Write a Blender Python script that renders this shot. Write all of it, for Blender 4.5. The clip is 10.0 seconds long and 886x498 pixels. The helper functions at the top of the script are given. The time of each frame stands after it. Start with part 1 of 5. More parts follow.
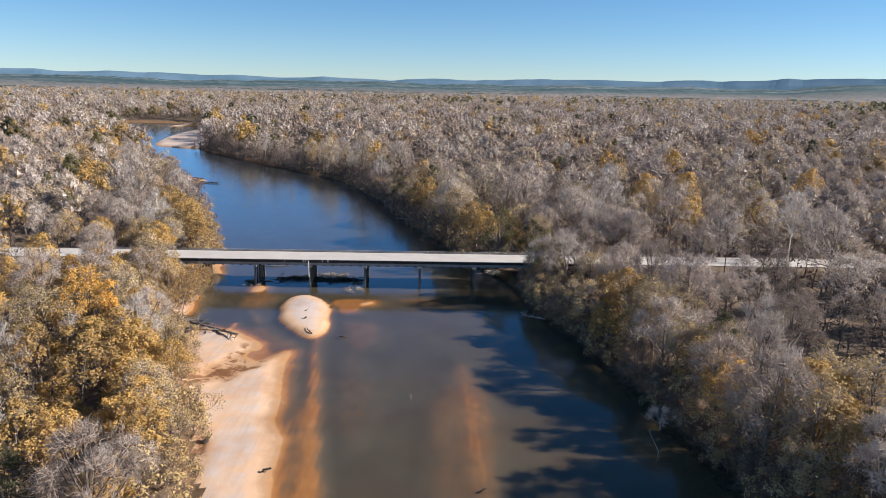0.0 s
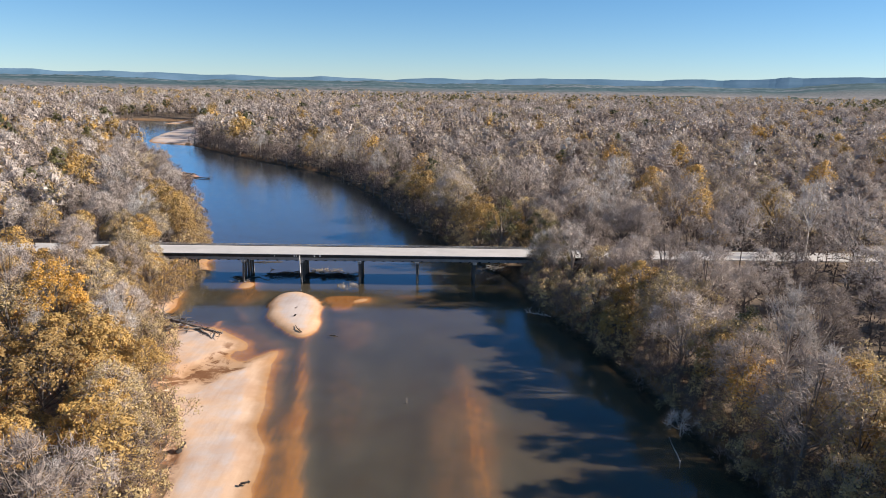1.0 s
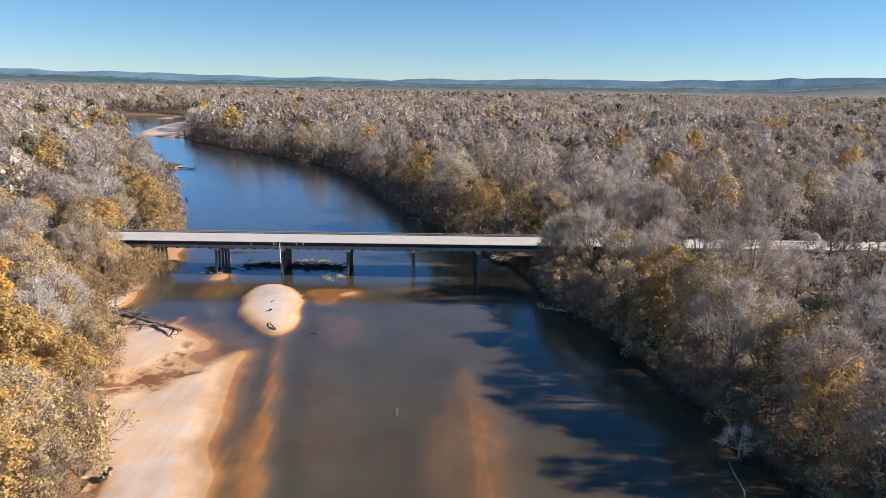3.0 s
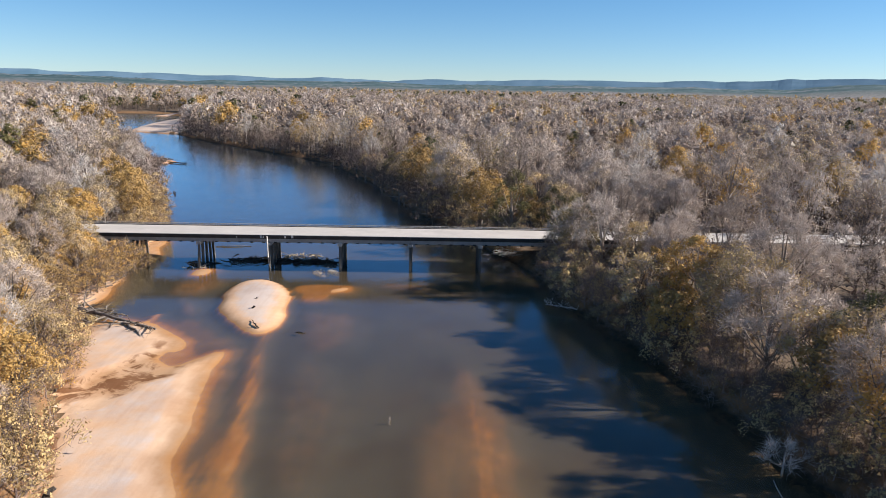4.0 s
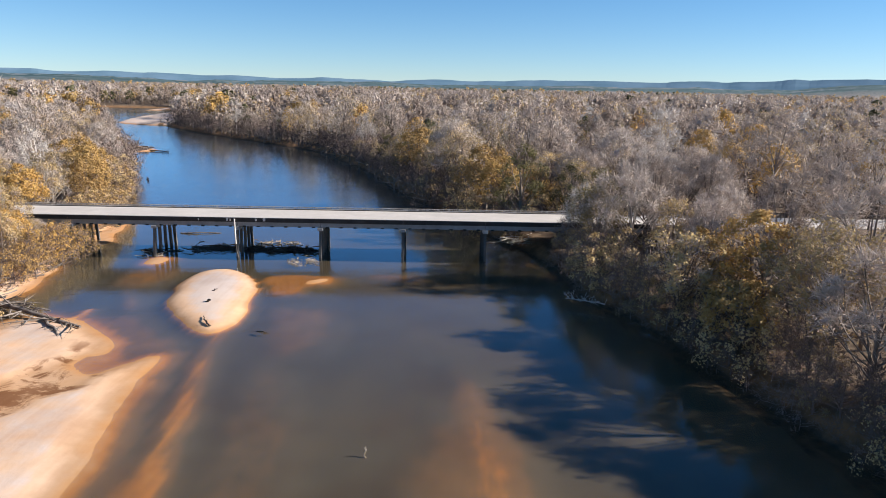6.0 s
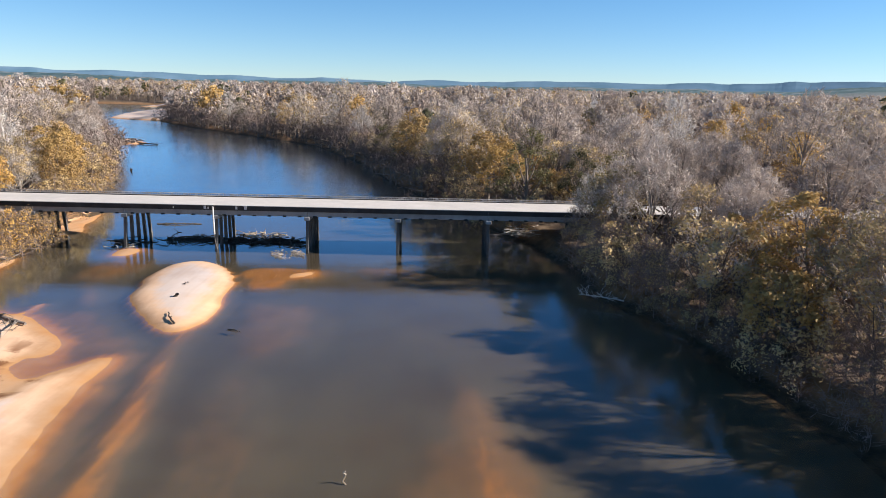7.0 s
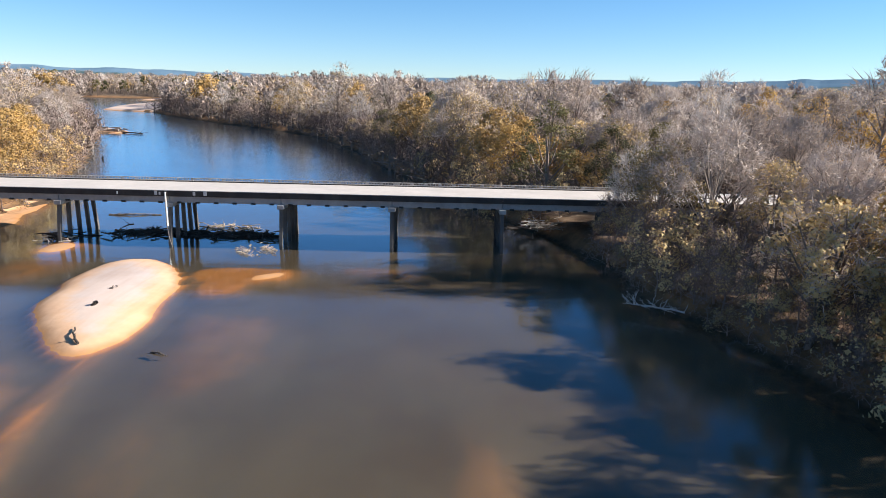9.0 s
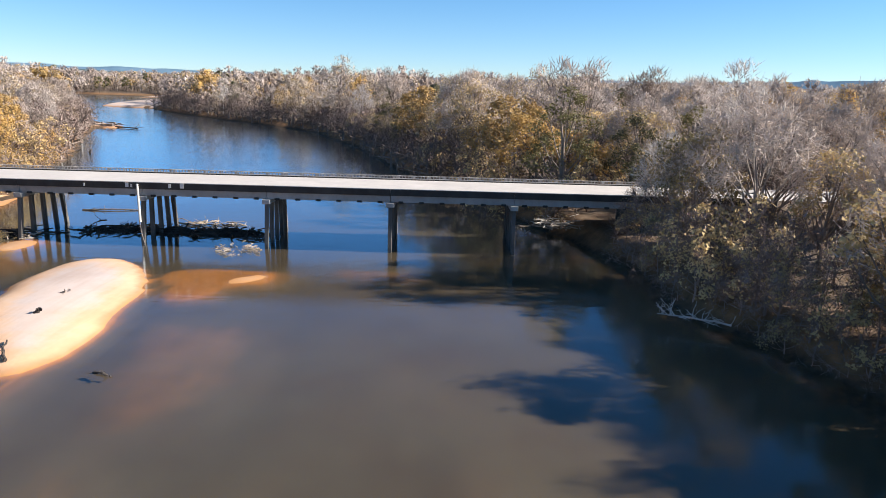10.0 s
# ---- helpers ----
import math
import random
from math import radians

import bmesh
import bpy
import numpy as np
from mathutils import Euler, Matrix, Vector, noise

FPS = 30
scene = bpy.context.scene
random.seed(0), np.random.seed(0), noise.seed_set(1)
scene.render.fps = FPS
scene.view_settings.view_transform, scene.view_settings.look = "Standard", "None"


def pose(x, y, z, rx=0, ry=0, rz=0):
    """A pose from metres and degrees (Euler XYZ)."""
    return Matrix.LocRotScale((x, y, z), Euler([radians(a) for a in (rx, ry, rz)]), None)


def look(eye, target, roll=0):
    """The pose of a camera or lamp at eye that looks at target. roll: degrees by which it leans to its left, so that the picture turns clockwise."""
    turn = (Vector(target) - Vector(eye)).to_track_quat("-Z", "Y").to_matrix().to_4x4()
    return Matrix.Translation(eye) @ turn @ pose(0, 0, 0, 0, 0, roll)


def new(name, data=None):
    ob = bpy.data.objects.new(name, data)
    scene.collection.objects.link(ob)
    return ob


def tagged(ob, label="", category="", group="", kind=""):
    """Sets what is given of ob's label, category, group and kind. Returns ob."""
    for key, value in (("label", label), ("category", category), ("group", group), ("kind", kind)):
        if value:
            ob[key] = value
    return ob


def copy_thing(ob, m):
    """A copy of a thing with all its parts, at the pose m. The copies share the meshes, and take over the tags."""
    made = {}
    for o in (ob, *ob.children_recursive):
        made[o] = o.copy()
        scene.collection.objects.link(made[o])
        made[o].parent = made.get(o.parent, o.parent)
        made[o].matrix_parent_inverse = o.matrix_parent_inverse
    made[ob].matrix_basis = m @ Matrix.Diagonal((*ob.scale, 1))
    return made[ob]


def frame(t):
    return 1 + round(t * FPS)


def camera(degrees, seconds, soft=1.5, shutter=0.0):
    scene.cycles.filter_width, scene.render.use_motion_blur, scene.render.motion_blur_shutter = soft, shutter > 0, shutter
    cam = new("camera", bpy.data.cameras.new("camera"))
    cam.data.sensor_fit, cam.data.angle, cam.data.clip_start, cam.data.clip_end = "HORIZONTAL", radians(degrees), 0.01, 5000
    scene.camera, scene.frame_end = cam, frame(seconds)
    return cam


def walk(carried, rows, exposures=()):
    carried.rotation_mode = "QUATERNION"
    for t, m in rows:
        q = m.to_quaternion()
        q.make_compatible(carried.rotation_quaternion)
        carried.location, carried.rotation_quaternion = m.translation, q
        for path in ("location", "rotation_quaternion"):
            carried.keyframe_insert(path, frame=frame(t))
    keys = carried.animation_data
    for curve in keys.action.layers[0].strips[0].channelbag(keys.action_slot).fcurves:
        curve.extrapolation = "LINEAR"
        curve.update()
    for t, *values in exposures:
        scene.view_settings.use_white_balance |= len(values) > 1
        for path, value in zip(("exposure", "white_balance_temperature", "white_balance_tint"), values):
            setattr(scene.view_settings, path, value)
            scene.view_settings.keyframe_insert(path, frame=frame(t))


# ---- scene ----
cam = camera(67.4, 10.0, soft=0.9)
PATH = [
    (0, (2.9, -163.606, 51.421), (2.936, -161.667, 50.932), 1.1),
    (0.5, (3.079, -159.409, 49.669), (3.115, -157.47, 49.181), 1.1),
    (1, (3.255, -154.98, 47.714), (3.292, -153.041, 47.225), 1.0),
    (1.5, (3.409, -150.52, 45.75), (3.446, -148.58, 45.263), 1.0),
    (2, (3.604, -146.166, 43.884), (3.639, -144.226, 43.398), 1.1),
    (2.5, (3.799, -141.793, 42.067), (3.834, -139.853, 41.581), 1.0),
    (4, (4.16, -128.317, 36.279), (4.196, -126.376, 35.798), 1.1),
    (4.5, (4.476, -123.604, 34.573), (4.51, -121.663, 34.091), 1.1),
    (5, (4.664, -119.064, 32.668), (4.698, -117.123, 32.188), 1.1),
    (5.5, (4.842, -114.46, 30.828), (4.875, -112.519, 30.349), 1.1),
    (7, (5.305, -100.397, 25.121), (5.339, -98.454, 24.647), 1.4),
    (7.5, (5.153, -95.901, 23.597), (5.194, -93.959, 23.122), 1.4),
    (8, (5.412, -91.201, 22.438), (5.449, -89.259, 21.963), 1.5),
    (8.5, (5.663, -86.609, 21.315), (5.689, -84.667, 20.84), 1.5),
    (9, (5.892, -82.07, 20.288), (5.908, -80.128, 19.809), 1.4),
    (9.5, (5.951, -77.88, 19.237), (5.96, -75.938, 18.759), 1.5),
    (10, (6.01, -73.436, 18.13), (6.012, -71.494, 17.652), 1.6),
]
walk(cam, [(t, look(eye, target, roll)) for t, eye, target, roll in PATH], [(0, 0.41), (5.5, 0.48), (7.5, 0.65), (10, 0.79)])

# ---- world and sun ----
SUN_ELEVATION, SUN_AZIMUTH = radians(28.5), radians(2)   # azimuth from +x towards +y
to_sun = Vector((math.cos(SUN_ELEVATION) * math.cos(SUN_AZIMUTH), math.cos(SUN_ELEVATION) * math.sin(SUN_AZIMUTH), math.sin(SUN_ELEVATION)))
world = bpy.data.worlds.new("sky")
scene.world = world
world.use_nodes = True
wn = world.node_tree.nodes
sky = wn.new("ShaderNodeTexSky")
sky.sky_type, sky.sun_disc = "NISHITA", False
sky.sun_elevation, sky.sun_rotation = SUN_ELEVATION, math.pi / 2 - SUN_AZIMUTH
sky.air_density, sky.dust_density, sky.ozone_density = 0.75, 0.0, 3.0
tint = wn.new("ShaderNodeMix")
tint.data_type, tint.blend_type = "RGBA", "MULTIPLY"
tint.inputs[0].default_value, tint.inputs[7].default_value = 1.0, (1.10, 1.36, 1.66, 1)
world.node_tree.links.new(sky.outputs[0], tint.inputs[6])
rich = wn.new("ShaderNodeHueSaturation")
rich.inputs["Saturation"].default_value = 1.14
world.node_tree.links.new(tint.outputs[2], rich.inputs["Color"])
soft_sky = wn.new("ShaderNodeGamma")
soft_sky.inputs["Gamma"].default_value = 0.80
world.node_tree.links.new(rich.outputs[0], soft_sky.inputs["Color"])
wn["Background"].inputs["Strength"].default_value = 0.09
world.node_tree.links.new(soft_sky.outputs[0], wn["Background"].inputs["Color"])
sun = new("sun", bpy.data.lights.new("sun", "SUN"))
sun.data.energy, sun.data.angle, sun.data.color = 6.9, radians(0.9), (1.0, 0.93, 0.84)
sun.matrix_world = look(to_sun * 300, (0, 0, 0))


# ---- materials ----
class Nodes:
    """A node material under construction."""

    def __init__(self, name, roughness=0.9, specular=0.2):
        self.mat = bpy.data.materials.new(name)
        self.mat.use_nodes = True
        self.tree = self.mat.node_tree
        self.out = self.tree.nodes["Material Output"]
        self.bsdf = self.tree.nodes["Principled BSDF"]
        self.bsdf.inputs["Roughness"].default_value = roughness
        self.bsdf.inputs["Specular IOR Level"].default_value = specular

    def add(self, kind, **values):
        node = self.tree.nodes.new(kind)
        for key, value in values.items():
            node.inputs[key.replace("_", " ")].default_value = value
        return node

    def link(self, a, b):
        self.tree.links.new(a, b)

    def place(self):
        return self.add("ShaderNodeNewGeometry").outputs["Position"]

    def noise(self, scale, detail=4.0, roughness=0.55, stretch=None, vector=None, distortion=0.0):
        node = self.add("ShaderNodeTexNoise", Scale=scale, Detail=detail, Roughness=roughness, Distortion=distortion)
        vector = vector or self.place()
        if stretch:
            mul = self.add("ShaderNodeMapping")
            mul.inputs["Scale"].default_value = stretch
            self.link(vector, mul.inputs["Vector"])
            vector = mul.outputs[0]
        self.link(vector, node.inputs["Vector"])
        return node.outputs["Fac"]

    def ramp(self, fac, stops):
        node = self.add("ShaderNodeValToRGB")
        els = node.color_ramp.elements
        while len(els) < len(stops):
            els.new(0.5)
        for el, (pos, col) in zip(els, stops):
            el.position, el.color = pos, (*col, 1) if len(col) == 3 else col
        self.link(fac, node.inputs["Fac"])
        return node.outputs["Color"]

    def mix(self, fac, a, b, mode="MIX"):
        node = self.tree.nodes.new("ShaderNodeMix")
        node.data_type, node.blend_type = "RGBA", mode
        for value, sock in ((fac, node.inputs[0]), (a, node.inputs[6]), (b, node.inputs[7])):
            if isinstance(value, (int, float)):
                sock.default_value = value
            elif isinstance(value, tuple):
                sock.default_value = (*value, 1)
            else:
                self.link(value, sock)
        return node.outputs[2]

    def math(self, op, a, b=0.0, clamp=False):
        node = self.tree.nodes.new("ShaderNodeMath")
        node.operation, node.use_clamp = op, clamp
        for value, sock in ((a, node.inputs[0]), (b, node.inputs[1])):
            if isinstance(value, (int, float)):
                sock.default_value = value
            else:
                self.link(value, sock)
        return node.outputs[0]

    def span(self, value, lo, hi):
        node = self.add("ShaderNodeMapRange")
        node.inputs["From Min"].default_value, node.inputs["From Max"].default_value = lo, hi
        self.link(value, node.inputs["Value"])
        return node.outputs[0]

    def axis(self, i):
        sep = self.add("ShaderNodeSeparateXYZ")
        self.link(self.place(), sep.inputs[0])
        return sep.outputs[i]

    def bump(self, height, strength, distance):
        node = self.add("ShaderNodeBump", Strength=strength, Distance=distance)
        self.link(height, node.inputs["Height"])
        self.link(node.outputs[0], self.bsdf.inputs["Normal"])
        return node.outputs[0]

    def colour(self, sock):
        if isinstance(sock, tuple):
            self.bsdf.inputs["Base Color"].default_value = (*sock, 1)
        else:
            self.link(sock, self.bsdf.inputs["Base Color"])
        return self


def make_ground():
    m = Nodes("ground", 0.95, 0.1)
    z = m.axis(2)
    wobble = m.math("MULTIPLY", m.math("SUBTRACT", m.noise(0.35, 5), 0.5), 0.35)
    z = m.math("ADD", m.math("MAXIMUM", z, 0.0), m.math("MULTIPLY", m.math("MINIMUM", z, 0.0), 2.5))
    streak = m.math("MULTIPLY", m.math("SUBTRACT", m.noise(0.9, 5, 0.6, (1.0, 0.22, 1.0)), 0.5), 0.4)
    wobble = m.math("ADD", wobble, m.math("MULTIPLY", streak, m.span(z, 0.05, -0.1)))
    zz = m.math("ADD", z, wobble)
    fine = m.noise(3.0, 6, 0.65)
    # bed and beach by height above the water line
    # under water, the murk's dimming with depth is painted into the bed
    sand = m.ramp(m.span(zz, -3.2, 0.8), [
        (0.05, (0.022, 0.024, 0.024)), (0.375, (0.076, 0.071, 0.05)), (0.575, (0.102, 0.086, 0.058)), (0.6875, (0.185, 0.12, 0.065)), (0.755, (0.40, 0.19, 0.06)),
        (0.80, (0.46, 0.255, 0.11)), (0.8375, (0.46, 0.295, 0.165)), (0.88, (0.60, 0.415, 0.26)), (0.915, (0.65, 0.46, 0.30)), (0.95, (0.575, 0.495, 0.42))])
    blotch = m.ramp(m.noise(0.11, 5, 0.6), [(0.35, (0.80, 0.72, 0.66)), (0.6, (1, 1, 1))])
    sand = m.mix(0.7, sand, blotch, "MULTIPLY")
    tide = m.ramp(m.noise(1.1, 5, 0.65, (1.0, 0.10, 1.0)), [(0.38, (0.78, 0.66, 0.56)), (0.55, (1, 1, 1))])
    sand = m.mix(m.math("MULTIPLY", m.span(z, -0.02, 0.12), 0.22), sand, tide, "MULTIPLY")
    damp = m.ramp(m.noise(0.30, 7, 0.62, distortion=0.9), [(0.48, (1, 1, 1)), (0.57, (0.42, 0.33, 0.28))])
    low_sand = m.math("MULTIPLY", m.span(z, 0.02, 0.10), m.span(z, 0.46, 0.36))
    sand = m.mix(m.math("MULTIPLY", low_sand, m.math("MULTIPLY", m.span(m.axis(1), -38.0, -42.0), m.span(m.axis(0), -26.5, -29.0))), sand, damp, "MULTIPLY")
    cloud = m.ramp(m.noise(0.03, 4, 0.6), [(0.35, (0.92, 0.94, 1.06)), (0.65, (1.12, 1.0, 0.92))])
    sand = m.mix(1.0, sand, cloud, "MULTIPLY")
    sand = m.mix(m.math("MULTIPLY", fine, 0.25), sand, m.mix(1.0, sand, (0.82, 0.72, 0.62), "MULTIPLY"))
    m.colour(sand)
    m.bump(m.noise(1.2, 8, 0.7), 0.16, 0.2)
    return m.mat


def make_soil():
    m = Nodes("bank_soil", 0.95, 0.1)
    zz = m.math("ADD", m.axis(2), m.math("MULTIPLY", m.math("SUBTRACT", m.noise(0.5, 5), 0.5), 0.8))
    litter = m.ramp(m.noise(0.5, 8, 0.7), [(0.3, (0.07, 0.052, 0.04)), (0.5, (0.15, 0.11, 0.08)), (0.7, (0.26, 0.19, 0.13))])
    clay = m.ramp(m.noise(0.3, 6, 0.65), [(0.35, (0.12, 0.075, 0.042)), (0.65, (0.32, 0.175, 0.085))])
    mud = m.ramp(m.noise(0.9, 6, 0.65), [(0.35, (0.05, 0.038, 0.028)), (0.65, (0.12, 0.08, 0.05))])
    land = m.mix(m.span(zz, 1.4, 2.3), clay, litter)
    m.colour(m.mix(m.span(zz, 0.1, 0.8), mud, land))
    m.bump(m.noise(1.6, 8, 0.7), 0.3, 0.2)
    return m.mat


def make_water():
    m = Nodes("water")
    tree = m.tree
    gloss = m.add("ShaderNodeBsdfGlossy", Roughness=0.08)
    gloss.inputs["Color"].default_value = (0.74, 0.87, 1, 1)
    clear = m.add("ShaderNodeBsdfTransparent")
    clear.inputs["Color"].default_value = (0.93, 0.9, 0.84, 1)
    facing = m.add("ShaderNodeLayerWeight", Blend=0.5)
    mix = m.add("ShaderNodeMixShader")
    ripple = m.noise(0.8, 3, 0.5, (1.0, 0.45, 1.0))
    streak = m.noise(0.9, 4, 0.6, (0.22, 1.3, 1.0))
    patch = m.ramp(m.noise(0.035, 3, 0.5), [(0.4, (0.15, 0.15, 0.15)), (0.7, (1, 1, 1))])
    # broken water where the current runs past the tail of the bar
    away = m.add("ShaderNodeVectorMath")
    away.operation = "DISTANCE"
    away.inputs[1].default_value = (-3.0, -11.0, 0.0)
    m.link(m.place(), away.inputs[0])
    riffle = m.math("MULTIPLY", m.noise(2.2, 4, 0.6, (0.5, 1.2, 1.0)), m.span(away.outputs["Value"], 12.0, 3.0))
    bump = m.add("ShaderNodeBump", Strength=0.38, Distance=0.05)
    waves = m.math("ADD", m.math("MULTIPLY", ripple, patch), m.math("MULTIPLY", streak, 0.8))
    waves = m.math("MULTIPLY", waves, m.math("ADD", m.math("MULTIPLY", m.span(m.axis(1), 15.0, 70.0), 2.2), 1.0))
    m.link(m.math("ADD", waves, m.math("MULTIPLY", riffle, 1.5)), bump.inputs["Height"])
    for node in (gloss, facing):
        m.link(bump.outputs[0], node.inputs["Normal"])
    shine = m.math("ADD", m.math("MULTIPLY", m.math("POWER", facing.outputs["Facing"], 5.5), 1.75), 0.03, True)
    m.link(shine, mix.inputs[0])
    m.link(clear.outputs[0], mix.inputs[1])
    m.link(gloss.outputs[0], mix.inputs[2])
    m.link(mix.outputs[0], m.out.inputs["Surface"])
    tree.nodes.remove(m.bsdf)
    return m.mat


def make_concrete(name, light, dark, scale=0.5):
    m = Nodes(name, 0.88, 0.25)
    big = m.noise(scale, 6, 0.65)
    streak = m.noise(1.4, 5, 0.6, (1.0, 1.0, 0.12))
    col = m.ramp(big, [(0.3, dark), (0.68, light)])
    col = m.mix(m.math("MULTIPLY", streak, 0.45), col, m.mix(1.0, col, (0.6, 0.56, 0.5), "MULTIPLY"))
    m.colour(col)
    m.bump(m.noise(14, 6, 0.7), 0.3, 0.02)
    return m.mat


def make_bark(name, a, b, scale=0.05):
    m = Nodes(name, 0.9, 0.15)
    info = m.add("ShaderNodeObjectInfo")
    geo = m.add("ShaderNodeNewGeometry")
    big = m.noise(scale, 3, 0.6)
    col = m.ramp(m.math("ADD", m.math("MULTIPLY", big, 0.8), m.math("MULTIPLY", geo.outputs["Random Per Island"], 0.2)), [(0.34, a), (0.64, b)])
    col = m.mix(m.math("MULTIPLY", info.outputs["Random"], 0.45), col, m.mix(1.0, col, (0.62, 0.55, 0.5), "MULTIPLY"))
    m.colour(col)
    return m.mat


def make_leaf(name, stops, through_light=0.3):
    """Leaves or twigs; each tree has a tone of its own."""
    m = Nodes(name, 0.75, 0.2)
    info = m.add("ShaderNodeObjectInfo")
    geo = m.add("ShaderNodeNewGeometry")
    own = m.add("ShaderNodeAttribute")
    own.attribute_name = "tone"
    fac = m.math("ADD", m.math("MULTIPLY", m.noise(0.35, 3, 0.6), 0.2), m.math("MULTIPLY", geo.outputs["Random Per Island"], 0.15))
    tone = m.math("FRACT", m.math("ADD", info.outputs["Random"], own.outputs["Fac"]))
    col = m.ramp(m.math("ADD", fac, m.math("MULTIPLY", tone, 0.65)), stops)
    m.colour(col)
    trans = m.add("ShaderNodeBsdfTranslucent")
    m.link(col, trans.inputs["Color"])
    mix = m.add("ShaderNodeMixShader")
    mix.inputs[0].default_value = through_light
    m.link(m.bsdf.outputs[0], mix.inputs[1])
    m.link(trans.outputs[0], mix.inputs[2])
    m.link(mix.outputs[0], m.out.inputs["Surface"])
    return m.mat


GROUND = make_ground()
SOIL = make_soil()
WATER = make_water()
DECK = make_concrete("deck_concrete", (0.57, 0.52, 0.475), (0.47, 0.43, 0.395), 0.25)
GIRDER = make_concrete("girder_concrete", (0.40, 0.39, 0.38), (0.27, 0.265, 0.26))
# near-black holds both stain and the shade on the deck's outer face
FASCIA = make_concrete("stained_shaded_concrete", (0.075, 0.066, 0.06), (0.035, 0.032, 0.03))
DARKBLOCK = make_concrete("dark_block_concrete", (0.05, 0.05, 0.05), (0.025, 0.025, 0.025))
RAIL = make_concrete("weathered_rail_concrete", (0.62, 0.57, 0.52), (0.16, 0.145, 0.13), 1.6)
# pile faces lie in shade, and that shade is put into this tone
PILE = make_concrete("shaded_pile_concrete", (0.15, 0.14, 0.13), (0.08, 0.075, 0.07))
PALE = make_concrete("pale_paint", (0.75, 0.72, 0.68), (0.55, 0.52, 0.48), 2.0)
BARK = make_bark("grey_bark", (0.085, 0.07, 0.06), (0.33, 0.28, 0.24))
TWIG = make_leaf("grey_twigs", [(0.2, (0.27, 0.21, 0.172)), (0.5, (0.43, 0.348, 0.295)), (0.8, (0.55, 0.465, 0.405))], 0.24)
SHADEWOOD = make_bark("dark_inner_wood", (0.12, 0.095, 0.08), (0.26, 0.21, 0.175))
PALEBARK = make_bark("pale_bark", (0.40, 0.35, 0.31), (0.66, 0.60, 0.54), 0.11)
PALETWIG = make_leaf("pale_twigs", [(0.25, (0.42, 0.365, 0.325)), (0.75, (0.58, 0.52, 0.47))], 0.3)
DRIFT = make_bark("driftwood", (0.09, 0.075, 0.065), (0.30, 0.26, 0.23), 0.8)
GOLD = make_leaf("golden_leaves", [(0.2, (0.35, 0.225, 0.092)), (0.5, (0.50, 0.318, 0.11)), (0.8, (0.61, 0.372, 0.115))], 0.28)
ORANGE = make_leaf("orange_leaves", [(0.2, (0.44, 0.22, 0.05)), (0.5, (0.58, 0.31, 0.07)), (0.8, (0.66, 0.38, 0.09))], 0.3)
TAN = make_leaf("tan_leaves", [(0.2, (0.32, 0.235, 0.12)), (0.5, (0.48, 0.35, 0.17)), (0.8, (0.64, 0.46, 0.22))], 0.26)
GREEN = make_leaf("evergreen_leaves", [(0.2, (0.065, 0.064, 0.03)), (0.5, (0.11, 0.105, 0.045)), (0.8, (0.20, 0.16, 0.065))], 0.25)
BRUSH = make_bark("brush_twigs", (0.12, 0.09, 0.078), (0.30, 0.23, 0.20))

# ---- helpers of this scene ----


def mesh_from(name, verts, faces, material):
    me = bpy.data.meshes.new(name)
    me.from_pydata([tuple(v) for v in verts], [], faces)
    me.materials.append(material)
    me.update()
    return me


def soup(name, *layers, tones=None):
    """A mesh of loose triangles from pairs of an array (n, 3, 3) and a material."""
    layers = [(t, m) for t, m in layers if m and len(t)]
    tris = np.concatenate([t for t, m in layers])
    n = len(tris)
    me = bpy.data.meshes.new(name)
    me.vertices.add(n * 3)
    me.loops.add(n * 3)
    me.polygons.add(n)
    me.vertices.foreach_set("co", np.ascontiguousarray(tris, dtype=np.float32).ravel())
    me.loops.foreach_set("vertex_index", np.arange(n * 3, dtype=np.int32))
    me.polygons.foreach_set("loop_start", np.arange(0, n * 3, 3, dtype=np.int32))
    for t, m in layers:
        me.materials.append(m)
    me.polygons.foreach_set("material_index", np.repeat(np.arange(len(layers), dtype=np.int32), [len(t) for t, m in layers]))
    if tones is not None:
        me.attributes.new("tone", "FLOAT", "FACE").data.foreach_set("value", np.ascontiguousarray(tones, dtype=np.float32))
    me.update(calc_edges=True)
    return me


def part(name, bm, material, parent, label=""):
    if isinstance(bm, bmesh.types.BMesh):
        me = bpy.data.meshes.new(name)
        bm.to_mesh(me)
        bm.free()
        me.materials.append(material)
    else:
        me = bm
    ob = new(name, me)
    ob.parent = parent
    return tagged(ob, label)


def box(bm, lo, hi, bevel=0.0):
    """A box between two corners, added to bm."""
    lo, hi = Vector(lo), Vector(hi)
    made = bmesh.ops.create_cube(bm, size=1.0, matrix=Matrix.Translation((lo + hi) / 2) @ Matrix.Diagonal((*(hi - lo), 1)))
    if bevel:
        edges = list({e for v in made["verts"] for e in v.link_edges})
        bmesh.ops.bevel(bm, geom=edges, offset=bevel, segments=1, affect="EDGES")
    return bm


